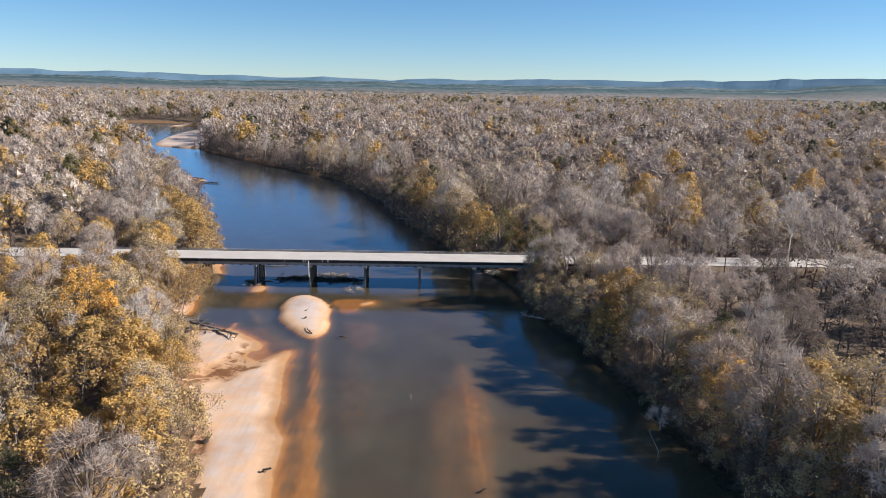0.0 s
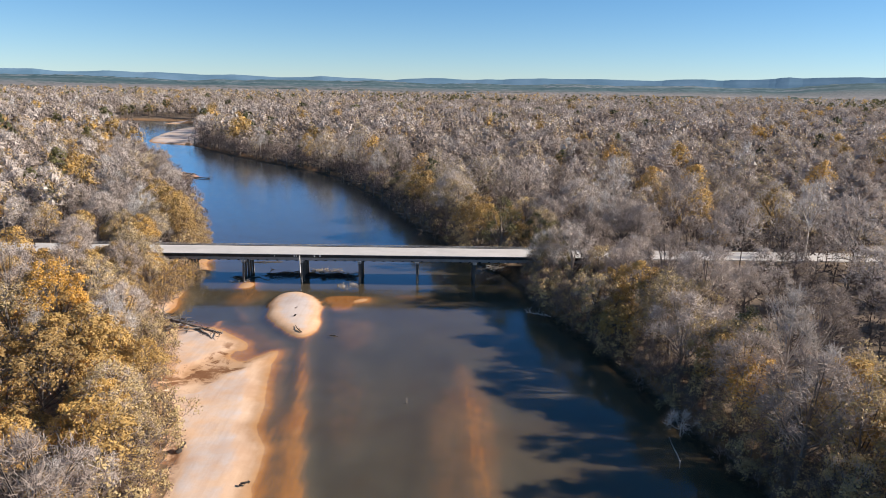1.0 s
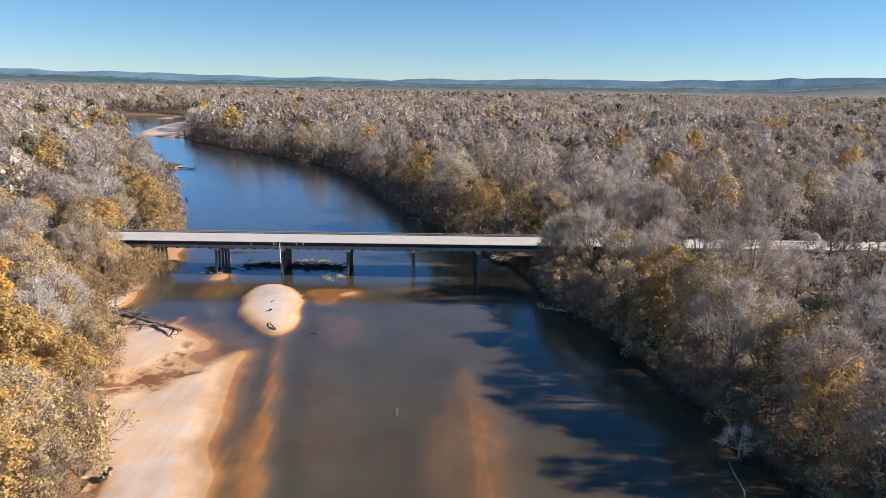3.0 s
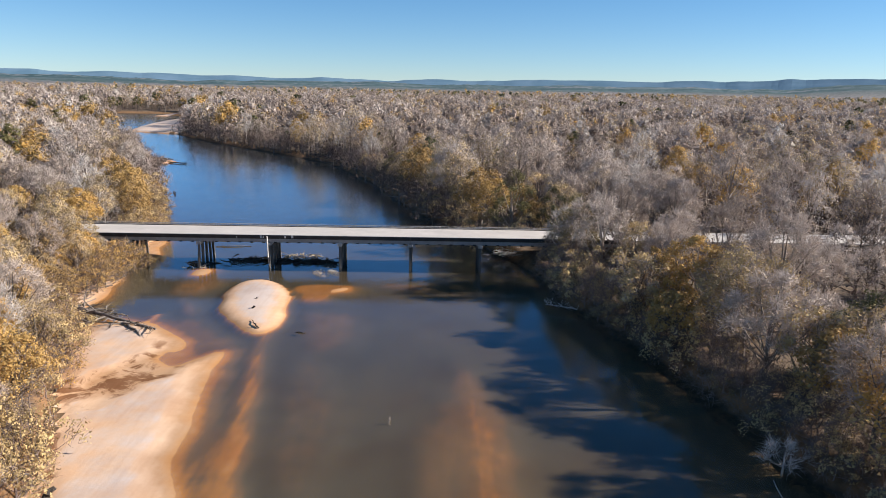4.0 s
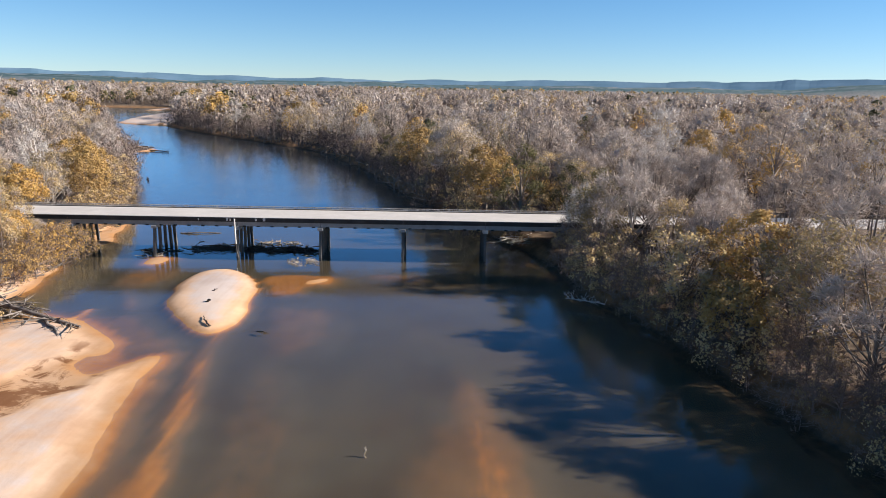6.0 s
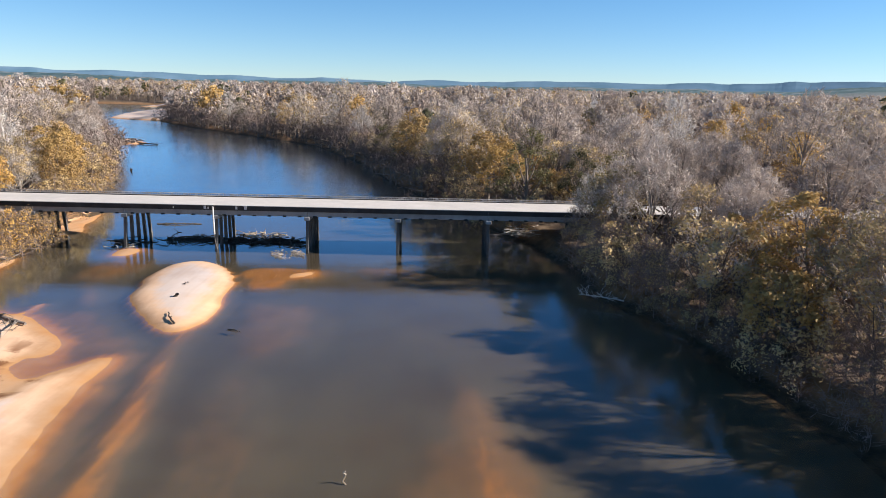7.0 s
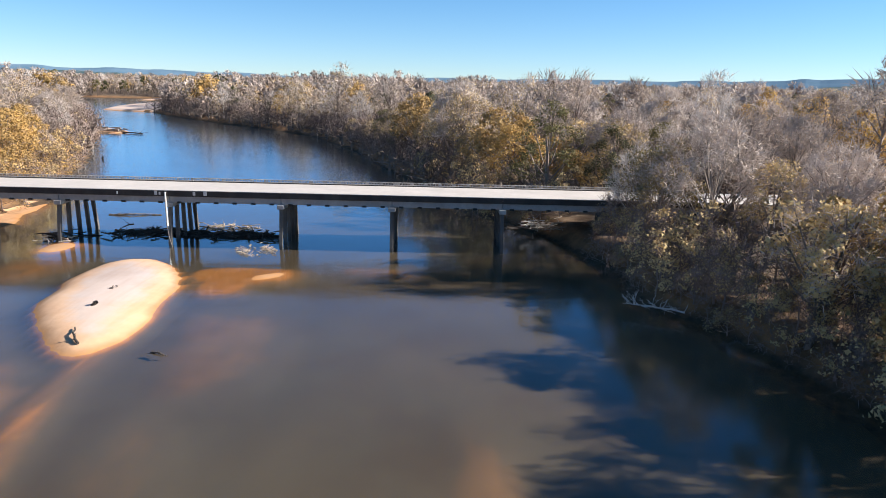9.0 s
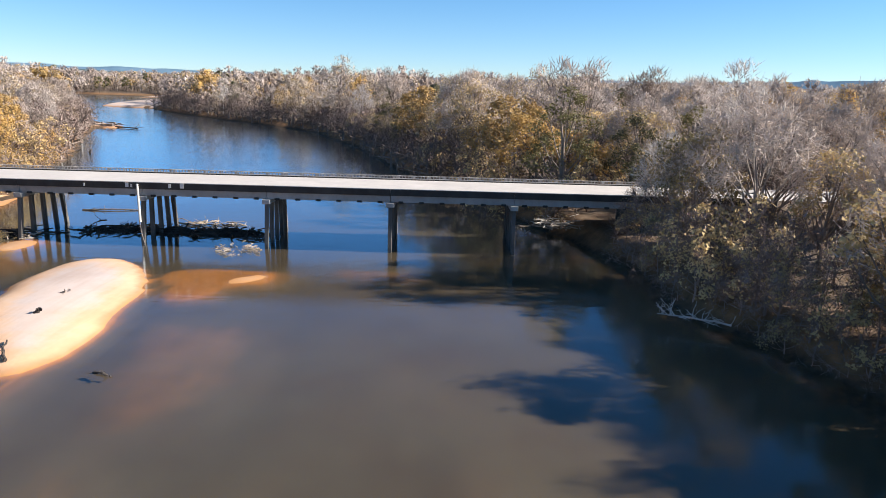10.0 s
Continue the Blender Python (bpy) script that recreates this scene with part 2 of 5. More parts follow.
def tube(verts, faces, points, radii, sides):
    """A tapered tube along points, added to verts and faces."""
    base = len(verts)
    pts = [Vector(p) for p in points]
    for i, p in enumerate(pts):
        d = (pts[min(i + 1, len(pts) - 1)] - pts[max(i - 1, 0)]).normalized()
        a = d.cross(Vector((0.31, 0.95, 0.02)) if abs(d.y) < 0.9 else Vector((1, 0, 0))).normalized()
        b = d.cross(a)
        for k in range(sides):
            t = 2 * math.pi * k / sides
            verts.append(p + (a * math.cos(t) + b * math.sin(t)) * radii[i])
    for i in range(len(pts) - 1):
        for k in range(sides):
            k2 = (k + 1) % sides
            faces.append((base + i * sides + k, base + i * sides + k2, base + (i + 1) * sides + k2, base + (i + 1) * sides + k))
    faces.append(tuple(base + (len(pts) - 1) * sides + k for k in range(sides)))


# ---- the lie of the land ----
LEFT_BANK = [(-20, -400), (-21, -200), (-20, -110), (-26.5, -90), (-31.5, -75), (-37, -62), (-49, -36), (-55, -20), (-57, 0), (-61, 26), (-71, 50),
             (-80, 76), (-94, 107), (-126, 175), (-174, 255), (-221, 331), (-264, 408), (-300, 470), (-360, 485), (-520, 440)]
RIGHT_BANK = [(-520, 530), (-400, 585), (-290, 590), (-232, 560), (-215, 480), (-195, 400), (-172, 336), (-153, 310), (-120, 269), (-100, 244),
              (-70, 213), (-42, 178), (-20, 125), (-8, 86), (2, 55), (11, 30), (19, 12), (26, -4), (28, -20), (33, -33), (38, -53), (41, -68), (45, -89), (52, -130), (60, -200), (64, -400)]
BEACH = [(-24.2, -41.8), (-24.4, -48), (-22.4, -60), (-19.5, -73), (-16.5, -90), (-13, -120), (-10, -200), (-24, -200), (-27.5, -90), (-32.5, -75), (-38, -62), (-49, -41), (-47, -31),
         (-40, -31.5), (-35, -34), (-31.5, -39), (-29.4, -45.2), (-27.4, -46), (-25.6, -44.6)]
ISLET = [(-32.5, -17.5), (-29.5, -26.7), (-24.5, -33), (-20.8, -36.5), (-18.4, -31.4), (-19.2, -20.9), (-22.5, -11), (-27, -7.5), (-31.4, -10.4)]
FARBAR = [(-165, 330), (-205, 345), (-214, 365), (-226, 415), (-236, 505), (-215, 500), (-190, 400), (-165, 345)]
SPIT = [(-150, 202), (-132, 196), (-114, 179), (-111, 170), (-121, 165), (-140, 172)]
FARBANK = [(-330, 586), (-250, 590), (-232, 582), (-222, 600), (-330, 612)]
LEDGE = [(-56, -3), (-53.5, -10), (-51.5, -16), (-51, -24), (-51, -34), (-66, -34), (-72, -14), (-70, -2)]
COVE = [(-53, 6), (-56, 16), (-59, 28), (-65, 30), (-66, 4)]
DAMP = [(-38, -57), (-33, -60), (-29, -55), (-27.8, -47.5), (-30, -43), (-34.5, -43.5), (-37.5, -49)]
TONGUE = [(-22.5, -10.5), (-18.6, -21.2), (-14.2, -21.6), (-11.6, -15.5), (-8.6, -11), (-13, -9.2)]
SHOAL = [(6.4, -41), (4.2, -52), (1.4, -60), (0.6, -74), (1.0, -100), (13, -100), (14.6, -72), (14.6, -62), (12.6, -50), (9.6, -43)]
TRAIL = [(-19.0, -27), (-18.2, -44), (-15.8, -55), (-14.0, -66), (-11.8, -80), (-9.2, -95), (-7, -120), (-13, -120), (-14.6, -92), (-16.6, -76), (-17.9, -66), (-19.2, -55), (-20.8, -45), (-22.2, -28)]
FRINGE = [(-20.5, -58), (-17, -62), (-12.5, -80), (-9.5, -96), (-8, -120), (-14, -120), (-17, -90), (-20, -73)]
FLAT = [(-38, -30), (-33, -26), (-27, -34), (-22, -38), (-22.5, -46), (-27, -46), (-32, -38)]
SHELF = [(-44, -8), (-37, -3), (-33, -8), (-34, -14), (-38, -20), (-43, -16)]
PATCH = [(-41.6, -1.6), (-39.4, -1.6), (-39.2, -4.6), (-41.2, -5.2)]
CREST = [(-13.8, -14.6), (-12.2, -12.9), (-10.6, -12.2), (-11.8, -14.2)]
STRIP = [(6, -0.5), (25, 1.5), (23, -6.5), (6.5, -8)]
HOOK = [(-40, -27), (-38.5, -28), (-38, -33), (-40, -33)]
BLUSH = [(-19, -23), (-12, -23), (-6, -24), (-4, -34), (-8, -44), (-14.5, -45), (-17.5, -34)]
CLOUD = [(-40.5, -18), (-37, -17.5), (-33, -25), (-33.5, -28.5), (-37, -26)]
VEIL = [(-18, -40), (-8, -42), (-3, -60), (-4, -80), (-12, -80), (-16, -60)]
GLOW = [(6.6, -45), (5.8, -60), (6.4, -78), (7, -96), (13, -96), (14, -70), (13.4, -57), (10.6, -47)]
MIDBAR = [(-6, -7), (4, -8), (8, -11), (2, -14), (-7, -12)]


def signed(px, py, poly, closed=True):
    """Distance to a closed outline, positive inside."""
    pts = np.array(poly, dtype=np.float64)
    nxt = np.roll(pts, -1, axis=0)
    best = np.full(px.shape, 1e12)
    inside = np.zeros(px.shape, dtype=bool)
    for (ax, ay), (bx, by) in zip(pts, nxt):
        dx, dy = bx - ax, by - ay
        u = np.clip(((px - ax) * dx + (py - ay) * dy) / (dx * dx + dy * dy), 0, 1)
        best = np.minimum(best, (px - ax - u * dx) ** 2 + (py - ay - u * dy) ** 2)
        cross = (ay > py) != (by > py)
        if dy:
            inside ^= cross & (px < dx * (py - ay) / dy + ax)
    return np.where(inside, 1, -1) * np.sqrt(best)


def smooth(outline, rounds=2):
    """Cut the corners of an outline."""
    pts = [Vector(p) for p in outline]
    for _ in range(rounds):
        pts = [q for a, b in zip(pts, pts[1:] + pts[:1]) for q in (a.lerp(b, 0.25), a.lerp(b, 0.75))]
    return [tuple(p) for p in pts]


def lump(x, y, scale, seed):
    """Smooth value noise between -1 and 1, for arrays."""
    def grid(i, j):
        h = np.sin(i * 127.1 + j * 311.7 + seed * 74.7) * 43758.5453
        return (h - np.floor(h)) * 2 - 1
    u, v = x / scale, y / scale
    i, j = np.floor(u), np.floor(v)
    fu, fv = u - i, v - j
    fu, fv = fu * fu * (3 - 2 * fu), fv * fv * (3 - 2 * fv)
    return (grid(i, j) * (1 - fu) + grid(i + 1, j) * fu) * (1 - fv) + (grid(i, j + 1) * (1 - fu) + grid(i + 1, j + 1) * fu) * fv


RIVER = LEFT_BANK + RIGHT_BANK
ROAD_Y, ROAD_Z = 5.0, 6.5
BRIDGE_X0, BRIDGE_X1 = -84.0, 42.0


def ramp01(v, lo, hi):
    u = np.clip((v - lo) / (hi - lo), 0, 1)
    return u * u * (3 - 2 * u)


def land_height(x, y):
    """Height of the ground above the water for arrays x, y."""
    near = np.exp(-((y + 40) / 110) ** 2)
    wob = (lump(x, y, 9, 1) * 1.3 + lump(x, y, 3.5, 2) * 0.5) * near + lump(x, y, 40, 6) * 2.0 * (1 - near)
    d = -signed(x, y, RIVER) + wob * 0.8
    bank = ramp01(d, -0.8, 2.6) * 2.4 + ramp01(d, 3, 25) * 0.9 + lump(x, y, 14, 3) * 0.25 * ramp01(d, 1, 8)
    bed = -0.75 - 1.0 * ramp01(-d, 0, 9) + lump(x, y, 22, 4) * 0.15 - 1.4 * ramp01(y, 2, 24) * ramp01(-d, 0, 8)
    h = np.where(d > -0.8, bank - 0.25, bed)

    def bar(poly, top, rise, foot, seed):
        s = signed(x, y, smooth(poly)) + lump(x, y, 5, seed) * 0.7 + lump(x, y, 1.8, seed + 9) * 0.25
        return np.where(s > 0, np.minimum(top, 0.02 + s * rise), 0.02 + s * foot)

    sand = bar(ISLET, 0.32, 0.08, 1.6, 11) + 0.32 * ramp01(signed(x, y, smooth(ISLET)) + lump(x, y, 5, 11) * 0.7, -0.4, 1.3)
    sand = np.maximum(sand, bar(BEACH, 0.52, 0.14, 0.26, 12) + lump(x, y, 7, 15) * 0.08 - 0.36 * ramp01(signed(x, y, smooth(DAMP)) + lump(x, y, 3, 16) * 1.2 + lump(x, y, 1.4, 19) * 0.7, -1.0, 1.6))
    for poly, top, seed in ((FARBAR, 1.2, 21), (SPIT, 0.35, 22), (FARBANK, 0.5, 23), (LEDGE, 0.5, 24), (COVE, 0.16, 25), (PATCH, 0.14, 26), (CREST, 0.12, 27)):
        sand = np.maximum(sand, bar(poly, top, 0.6 if seed in (21, 23) else 0.25, 1.5 if seed in (21, 23) else 0.35, seed))
    for poly, top, soft_edge, seed in ((TONGUE, -0.2, 1.5, 31), (SHOAL, -0.66, 5.0, 32), (GLOW, -0.36, 4.0, 39), (CLOUD, -0.42, 2.2, 40), (STRIP, -0.55, 2.5, 43), (FRINGE, -0.38, 2.4, 45), (TRAIL, -0.19, 1.5, 33), (VEIL, -0.8, 5.0, 44), (FLAT, -0.5, 3.5, 38), (SHELF, -0.42, 2.5, 34), (MIDBAR, -0.5, 2.5, 35), (HOOK, 0.0, 0.8, 36), (BLUSH, -0.58, 5.5, 37)):
        s = signed(x, y, smooth(poly)) + lump(x, y, 4, seed) * 0.5 + lump(x * 2.2, y * 0.4, 2.4, seed + 5) * 0.45
        sand = np.maximum(sand, top - 1.3 + 1.3 * ramp01(s, -soft_edge, soft_edge))
    h = np.maximum(h, np.where(d < 6, sand, -9))
    h = np.where(h < 0, h * 0.4, h)
    # road embankment beyond the bridge's ends
    off = np.abs(y - ROAD_Y)
    dyke = (ROAD_Z - 0.15) - np.maximum(0, off - 5.6) * 0.55
    ends = np.maximum(ramp01(x, BRIDGE_X1 - 6, BRIDGE_X1 + 1), ramp01(-x, -BRIDGE_X0 - 6, -BRIDGE_X0 + 1))
    h = np.maximum(h, dyke * ends - 3 * (1 - ends))
    # far hills
    r = np.hypot(x, y + 160)
    az = np.arctan2(x, y + 160)
    hill = 18 + 12 * ramp01(np.abs(az + 0.05), 0.1, 0.75) + 40 * ramp01(az, 0.44, 0.66) + 10 * lump(az * 100, r * 0 + 5, 9, 41) + 5 * lump(az * 100, r * 0, 3, 42)
    h = h + ramp01(r, 2300, 4300) * hill
    return h


def axis_steps(lo, fine_lo, fine_hi, hi, step, grow):
    mid = list(np.arange(fine_lo, fine_hi + 1e-6, step))
    up, s, v = [], step, fine_hi
    while v < hi:
        s *= grow
        v = min(v + s, hi)
        up.append(v)
    down, s, v = [], step, fine_lo
    while v > lo:
        s *= grow
        v = max(v - s, lo)
        down.append(v)
    return np.array(down[::-1] + mid + up)


def build_ground():
    xs = axis_steps(-4800, -60, 46, 4800, 1.05, 1.085)
    ys = axis_steps(-900, -104, 20, 4850, 1.05, 1.07)
    # finer along the reach upstream
    xs = np.concatenate([xs[xs < -250], np.arange(-250, -60, 3.5), xs[xs >= -60]])
    ys = np.concatenate([ys[ys <= 60], np.arange(63, 520, 4.5), ys[ys > 520]])
    gx, gy = np.meshgrid(xs, ys)
    gz = land_height(gx.ravel(), gy.ravel()).reshape(gx.shape)
    nx, ny = len(xs), len(ys)
    co = np.stack([gx, gy, gz], axis=-1).reshape(-1, 3).astype(np.float32)
    i = (np.arange(ny - 1)[:, None] * nx + np.arange(nx - 1)[None, :]).ravel()
    quads = np.stack([i, i + 1, i + 1 + nx, i + nx], axis=1).astype(np.int32)
    me = bpy.data.meshes.new("ground")
    me.vertices.add(len(co))
    me.vertices.foreach_set("co", co.ravel())
    me.loops.add(quads.size)
    me.loops.foreach_set("vertex_index", quads.ravel())
    me.polygons.add(len(quads))
    me.polygons.foreach_set("loop_start", np.arange(0, quads.size, 4, dtype=np.int32))
    me.polygons.foreach_set("use_smooth", np.ones(len(quads), dtype=bool))
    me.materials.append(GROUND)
    me.materials.append(SOIL)
    cx = gx.ravel()[i] + 0.5
    cy = gy.ravel()[i] + 0.5
    s = np.maximum.reduce([signed(cx, cy, p) for p in (BEACH, ISLET, FARBAR, SPIT, FARBANK, COVE, LEDGE)])
    wet = signed(cx, cy, RIVER)
    cell = np.maximum(np.diff(xs)[None, :] + 0 * np.diff(ys)[:, None], np.diff(ys)[:, None] + 0 * np.diff(xs)[None, :]).ravel()
    soil = (wet < 1.6 + 0.8 * cell + lump(cx, cy, 4, 17) * 0.5) & (s + lump(cx, cy, 6, 18) * 1.5 < 0.9)
    soil |= (wet < -6) & (s < 0.5)
    soil |= (gz.ravel()[i] > 0.62) & (((cy < -36) & (cx < -24)) | ((cx < -50) & (cy > -36) & (cy < 60)))
    soil |= np.abs(cy - ROAD_Y) < 14 * (np.maximum(cx - BRIDGE_X1, BRIDGE_X0 - cx) > -8)
    me.polygons.foreach_set("material_index", soil.astype(np.int32))
    me.update(calc_edges=True)
    tagged(new("ground", me), "sandy river bed, beaches and leaf-strewn wooded flood plain", "ground", kind="structure")


build_ground()
wm = bmesh.new()
bmesh.ops.create_grid(wm, x_segments=1, y_segments=1, size=1.0, matrix=Matrix.Translation((-240, 150, 0)) @ Matrix.Diagonal((360, 560, 1, 1)))
water = part("water", wm, WATER, None)
tagged(water, "still brown river water reflecting a blue sky", "river", kind="structure")


# ---- the bridge ----
def build_bridge():
    bridge = tagged(new("bridge"), "long pale two-lane concrete road bridge on rows of dark square piles", "bridge")
    y0, y1 = 0.5, 9.5
    xs = list(range(-84, 43, 14))
    meshes = {}

    def piece(name, lo, hi, at, material, bevel=0.0):
        key = (name, lo, hi)
        ob = part(name, meshes.get(key) or box(bmesh.new(), lo, hi, bevel), material, bridge)
        meshes[key] = ob.data
        ob.location = at
        return ob

    for a, b in zip(xs, xs[1:]):
        piece("deck_slab", (0.002, y0 + 0.2, 6.15), (13.998, y1 - 0.2, 6.5), (a, 0, 0), DECK)
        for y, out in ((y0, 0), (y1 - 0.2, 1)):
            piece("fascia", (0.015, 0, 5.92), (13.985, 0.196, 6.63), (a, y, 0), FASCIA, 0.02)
        for y in (1.0, 3.66, 6.33, 9.0):
            piece("girder", (0.03, -0.2, 5.12), (13.97, 0.2, 6.15), (a, y, 0), GIRDER, 0.03)
        for k in range(6):
            piece("diaphragm", (-0.14, 1.21, 5.3), (0.14, 8.79, 6.14), (a + 1.17 + k * 2.33, 0, 0), GIRDER)
            # small dark blocks along the lower edge of the outer girder
            piece("drain_block", (-0.28, -0.08, 5.03), (0.28, 0.26, 5.26), (a + 1.17 + k * 2.33, 0.73, 0), DARKBLOCK, 0.04)
        for y in (y0 + 0.12, y1 - 0.12):
            piece("kerb", (0.003, -0.11, 6.632), (13.997, 0.075, 6.72), (a, y, 0), DECK, 0.02)
        piece("top_rail", (0.01, -0.07, 6.955), (13.99, 0.07, 7.05), (a, y1 - 0.12, 0), RAIL, 0.015)
        for k in range(8):
            piece("rail_post", (-0.12, -0.06, 6.71), (0.12, 0.06, 6.965), (a + 0.2 + k * 1.94, y1 - 0.12, 0), RAIL)
    # slim balusters of the upstream rail, the nearest as parts, the rest joined
    rest = bmesh.new()
    for i, x in enumerate(np.arange(-83.8, 41.9, 0.388)):
        if -60 < x < 30:
            piece("baluster", (-0.06, -0.035, 6.71), (0.06, 0.035, 6.965), (float(x), y1 - 0.12, 0), RAIL)
        else:
            box(rest, (x - 0.06, y1 - 0.155, 6.71), (x + 0.06, y1 - 0.085, 6.965))
    tagged(part("baluster_run", rest, RAIL, bridge), kind="stuff")
    for x in xs[1:-1]:
        piece("pile_cap", (-0.45, 0.35, 4.58), (0.45, 9.65, 5.12), (x, 0, 0), GIRDER, 0.05)
        for k in range(5):
            y, lean = ((0.1, -0.75), (2.6, -0.25), (5.0, 0.0), (7.3, 0.25), (9.5, 0.65))[k]
            key = ("pile", k)
            if key not in meshes:
                bm = box(bmesh.new(), (-0.22, -0.22, -2.6), (0.22, 0.22, 4.58), 0.04)
                for v in bm.verts:
                    v.co.y -= lean * v.co.z / 4.58
                meshes[key] = bm
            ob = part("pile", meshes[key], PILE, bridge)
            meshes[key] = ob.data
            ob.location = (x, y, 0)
    # white drain pipe, bracket and small painted plates at one bent
    bm = bmesh.new()
    verts, faces = [], []
    tube(verts, faces, [(-28.35, 0.3, 6.5), (-28.35, 0.3, 5.6), (-28.25, 0.15, 2.2)], [0.12, 0.12, 0.12], 10)
    part("drain_pipe", mesh_from("drain_pipe", verts, faces, PALE), PALE, bridge, "white plastic drain pipe")
    verts, faces = [], []
    tube(verts, faces, [(-28.3, 0.0, 2.6), (-28.0, -0.3, 1.0), (-27.6, -0.5, -0.4)], [0.05, 0.05, 0.04], 6)
    part("prop", mesh_from("prop", verts, faces, DRIFT), DRIFT, bridge, "thin grey wooden prop")
    for x, w in ((-34.4, 0.16), (-24.8, 0.3), (-23.4, 0.42), (-29.6, 0.35), (-29.1, 0.2)):
        piece("plate", (-w / 2, -0.05, 6.1), (w / 2, 0.0, 6.1 + 0.15 + w), (x, y0 - 0.004, 0), PALE)
    return bridge


build_bridge()
for a, b, n in ((-900, -84, "west"), (42, 900, "east")):
    bm = box(bmesh.new(), (a, ROAD_Y - 4.2, ROAD_Z - 0.5), (b, ROAD_Y + 4.2, ROAD_Z + 0.05))
    tagged(part("road_" + n, bm, DECK, None), "pale grey concrete two-lane road on a low embankment", "road", kind="structure")


# ---- trees ----
def grow(seed, height, radius, limbs=7, branches=6, twigs=8, twig_len=1.3, twig_w=0.055, trunk_r=0.22, fork=0.2, leaf=0.0, leaves=0, up=0.18, top=0.82):
    """A tree: trunk mesh data and arrays of twig and leaf triangles, foot at the origin."""
    rng = np.random.default_rng(seed)
    verts, faces, twig_tris, leaf_tris = [], [], [], []
    lean = rng.normal(0, 0.04 * height, 2)
    stem = [Vector((lean[0] * u * u + rng.normal(0, 0.12), lean[1] * u * u + rng.normal(0, 0.12), height * top * u)) for u in (0, 0.25, 0.5, 0.75, 1.0)]
    stem[0] = Vector((0, 0, -0.6))
    tube(verts, faces, stem, [trunk_r * f for f in (1.25, 0.9, 0.7, 0.45, 0.12)], 5)

    def on(path, u):
        v = u * (len(path) - 1)
        i = min(int(v), len(path) - 2)
        return path[i].lerp(path[i + 1], v - i)

    arms = [(stem, 0.55)]
    for k in range(limbs):
        u = fork + (0.9 - fork) * (k + rng.random() * 0.6) / limbs
        start = on(stem, u)
        az = k * 2.4 + rng.normal(0, 0.35)
        reach = radius * (1.0 - 0.75 * max(0, u - 0.5)) * rng.uniform(0.7, 1.05)
        rise = (height - start.z) * rng.uniform(0.35, 0.8)
        if u < 0.4:
            rise *= 0.55
        way = Vector((math.cos(az), math.sin(az), 0))
        path = [start + way * reach * f + Vector((rng.normal(0, 0.15), rng.normal(0, 0.15), rise * g)) for f, g in ((0, 0), (0.35, 0.25), (0.7, 0.62), (1.0, 1.0))]
        tube(verts, faces, path, [trunk_r * f * (1.1 - 0.5 * u) for f in (0.55, 0.4, 0.25, 0.08)], 3)
        arms.append((path, 0.32))
    leafy = rng.random(4096) ** 0.8
    count = 0

    def vec(k):
        return Vector(rng.normal(0, k, 3))

    middle = Vector((0, 0, height * 0.5))

    def outward(p):
        return (p - middle).normalized()

    for path, lo in arms:
        for k in range(branches):
            u = lo + (1 - lo) * ((k + rng.random()) / branches) ** 0.75
            start = on(path, min(u, 0.999))
            out = Vector((start.x, start.y, 0))
            out = out.normalized() if out.length > 0.3 else Vector((0, 0, 1))
            way = (out * 0.6 + vec(0.6) + Vector((0, 0, up))).normalized()
            length = radius * rng.uniform(0.25, 0.5)
            end = start + way * length + Vector((0, 0, 0.1 * length))
            tube(verts, faces, [start, end], [trunk_r * 0.15, trunk_r * 0.04], 3)
            count += 1
            for _ in range(twigs):
                base = start.lerp(end, rng.uniform(0.1, 1.0))
                d = (way + vec(0.42) + Vector((0, 0, up * 0.8))).normalized()
                tip = base + d * twig_len * rng.uniform(0.5, 1.2)
                side = d.cross(outward(base) + vec(0.35)).normalized() * twig_w * rng.uniform(0.5, 1.0)
                twig_tris.append((base - side, base + side, tip))
                for _ in range(2):
                    mid = base.lerp(tip, rng.uniform(0.2, 0.7))
                    d2 = (d + vec(0.45)).normalized()
                    s2 = d2.cross(outward(mid) + vec(0.35)).normalized() * twig_w * 0.65
                    twig_tris.append((mid - s2, mid + s2, mid + d2 * twig_len * rng.uniform(0.35, 0.75)))
            n = int(leaves * leafy[count % 4096] * 1.8)
            knots = [start.lerp(end, rng.uniform(0.2, 1.25)) + vec(0.3 * twig_len) for _ in range(3)]
            for i in range(n):
                c = knots[i % 3] + vec(0.27 * twig_len)
                o = outward(c) + vec(0.4)
                a = o.cross(vec(1)).normalized()
                b = o.cross(a).normalized()
                s = leaf * rng.uniform(0.6, 1.3)
                leaf_tris.append((c + a * s, c - a * s * 0.5 + b * s * 0.7, c - a * s * 0.5 - b * s * 0.7))
    tw = np.array([[tuple(v) for v in t] for t in twig_tris]) if twig_tris else np.zeros((0, 3, 3))
    lf = np.array([[tuple(v) for v in t] for t in leaf_tris]) if leaf_tris else np.zeros((0, 3, 3))
    return verts, faces, tw, lf


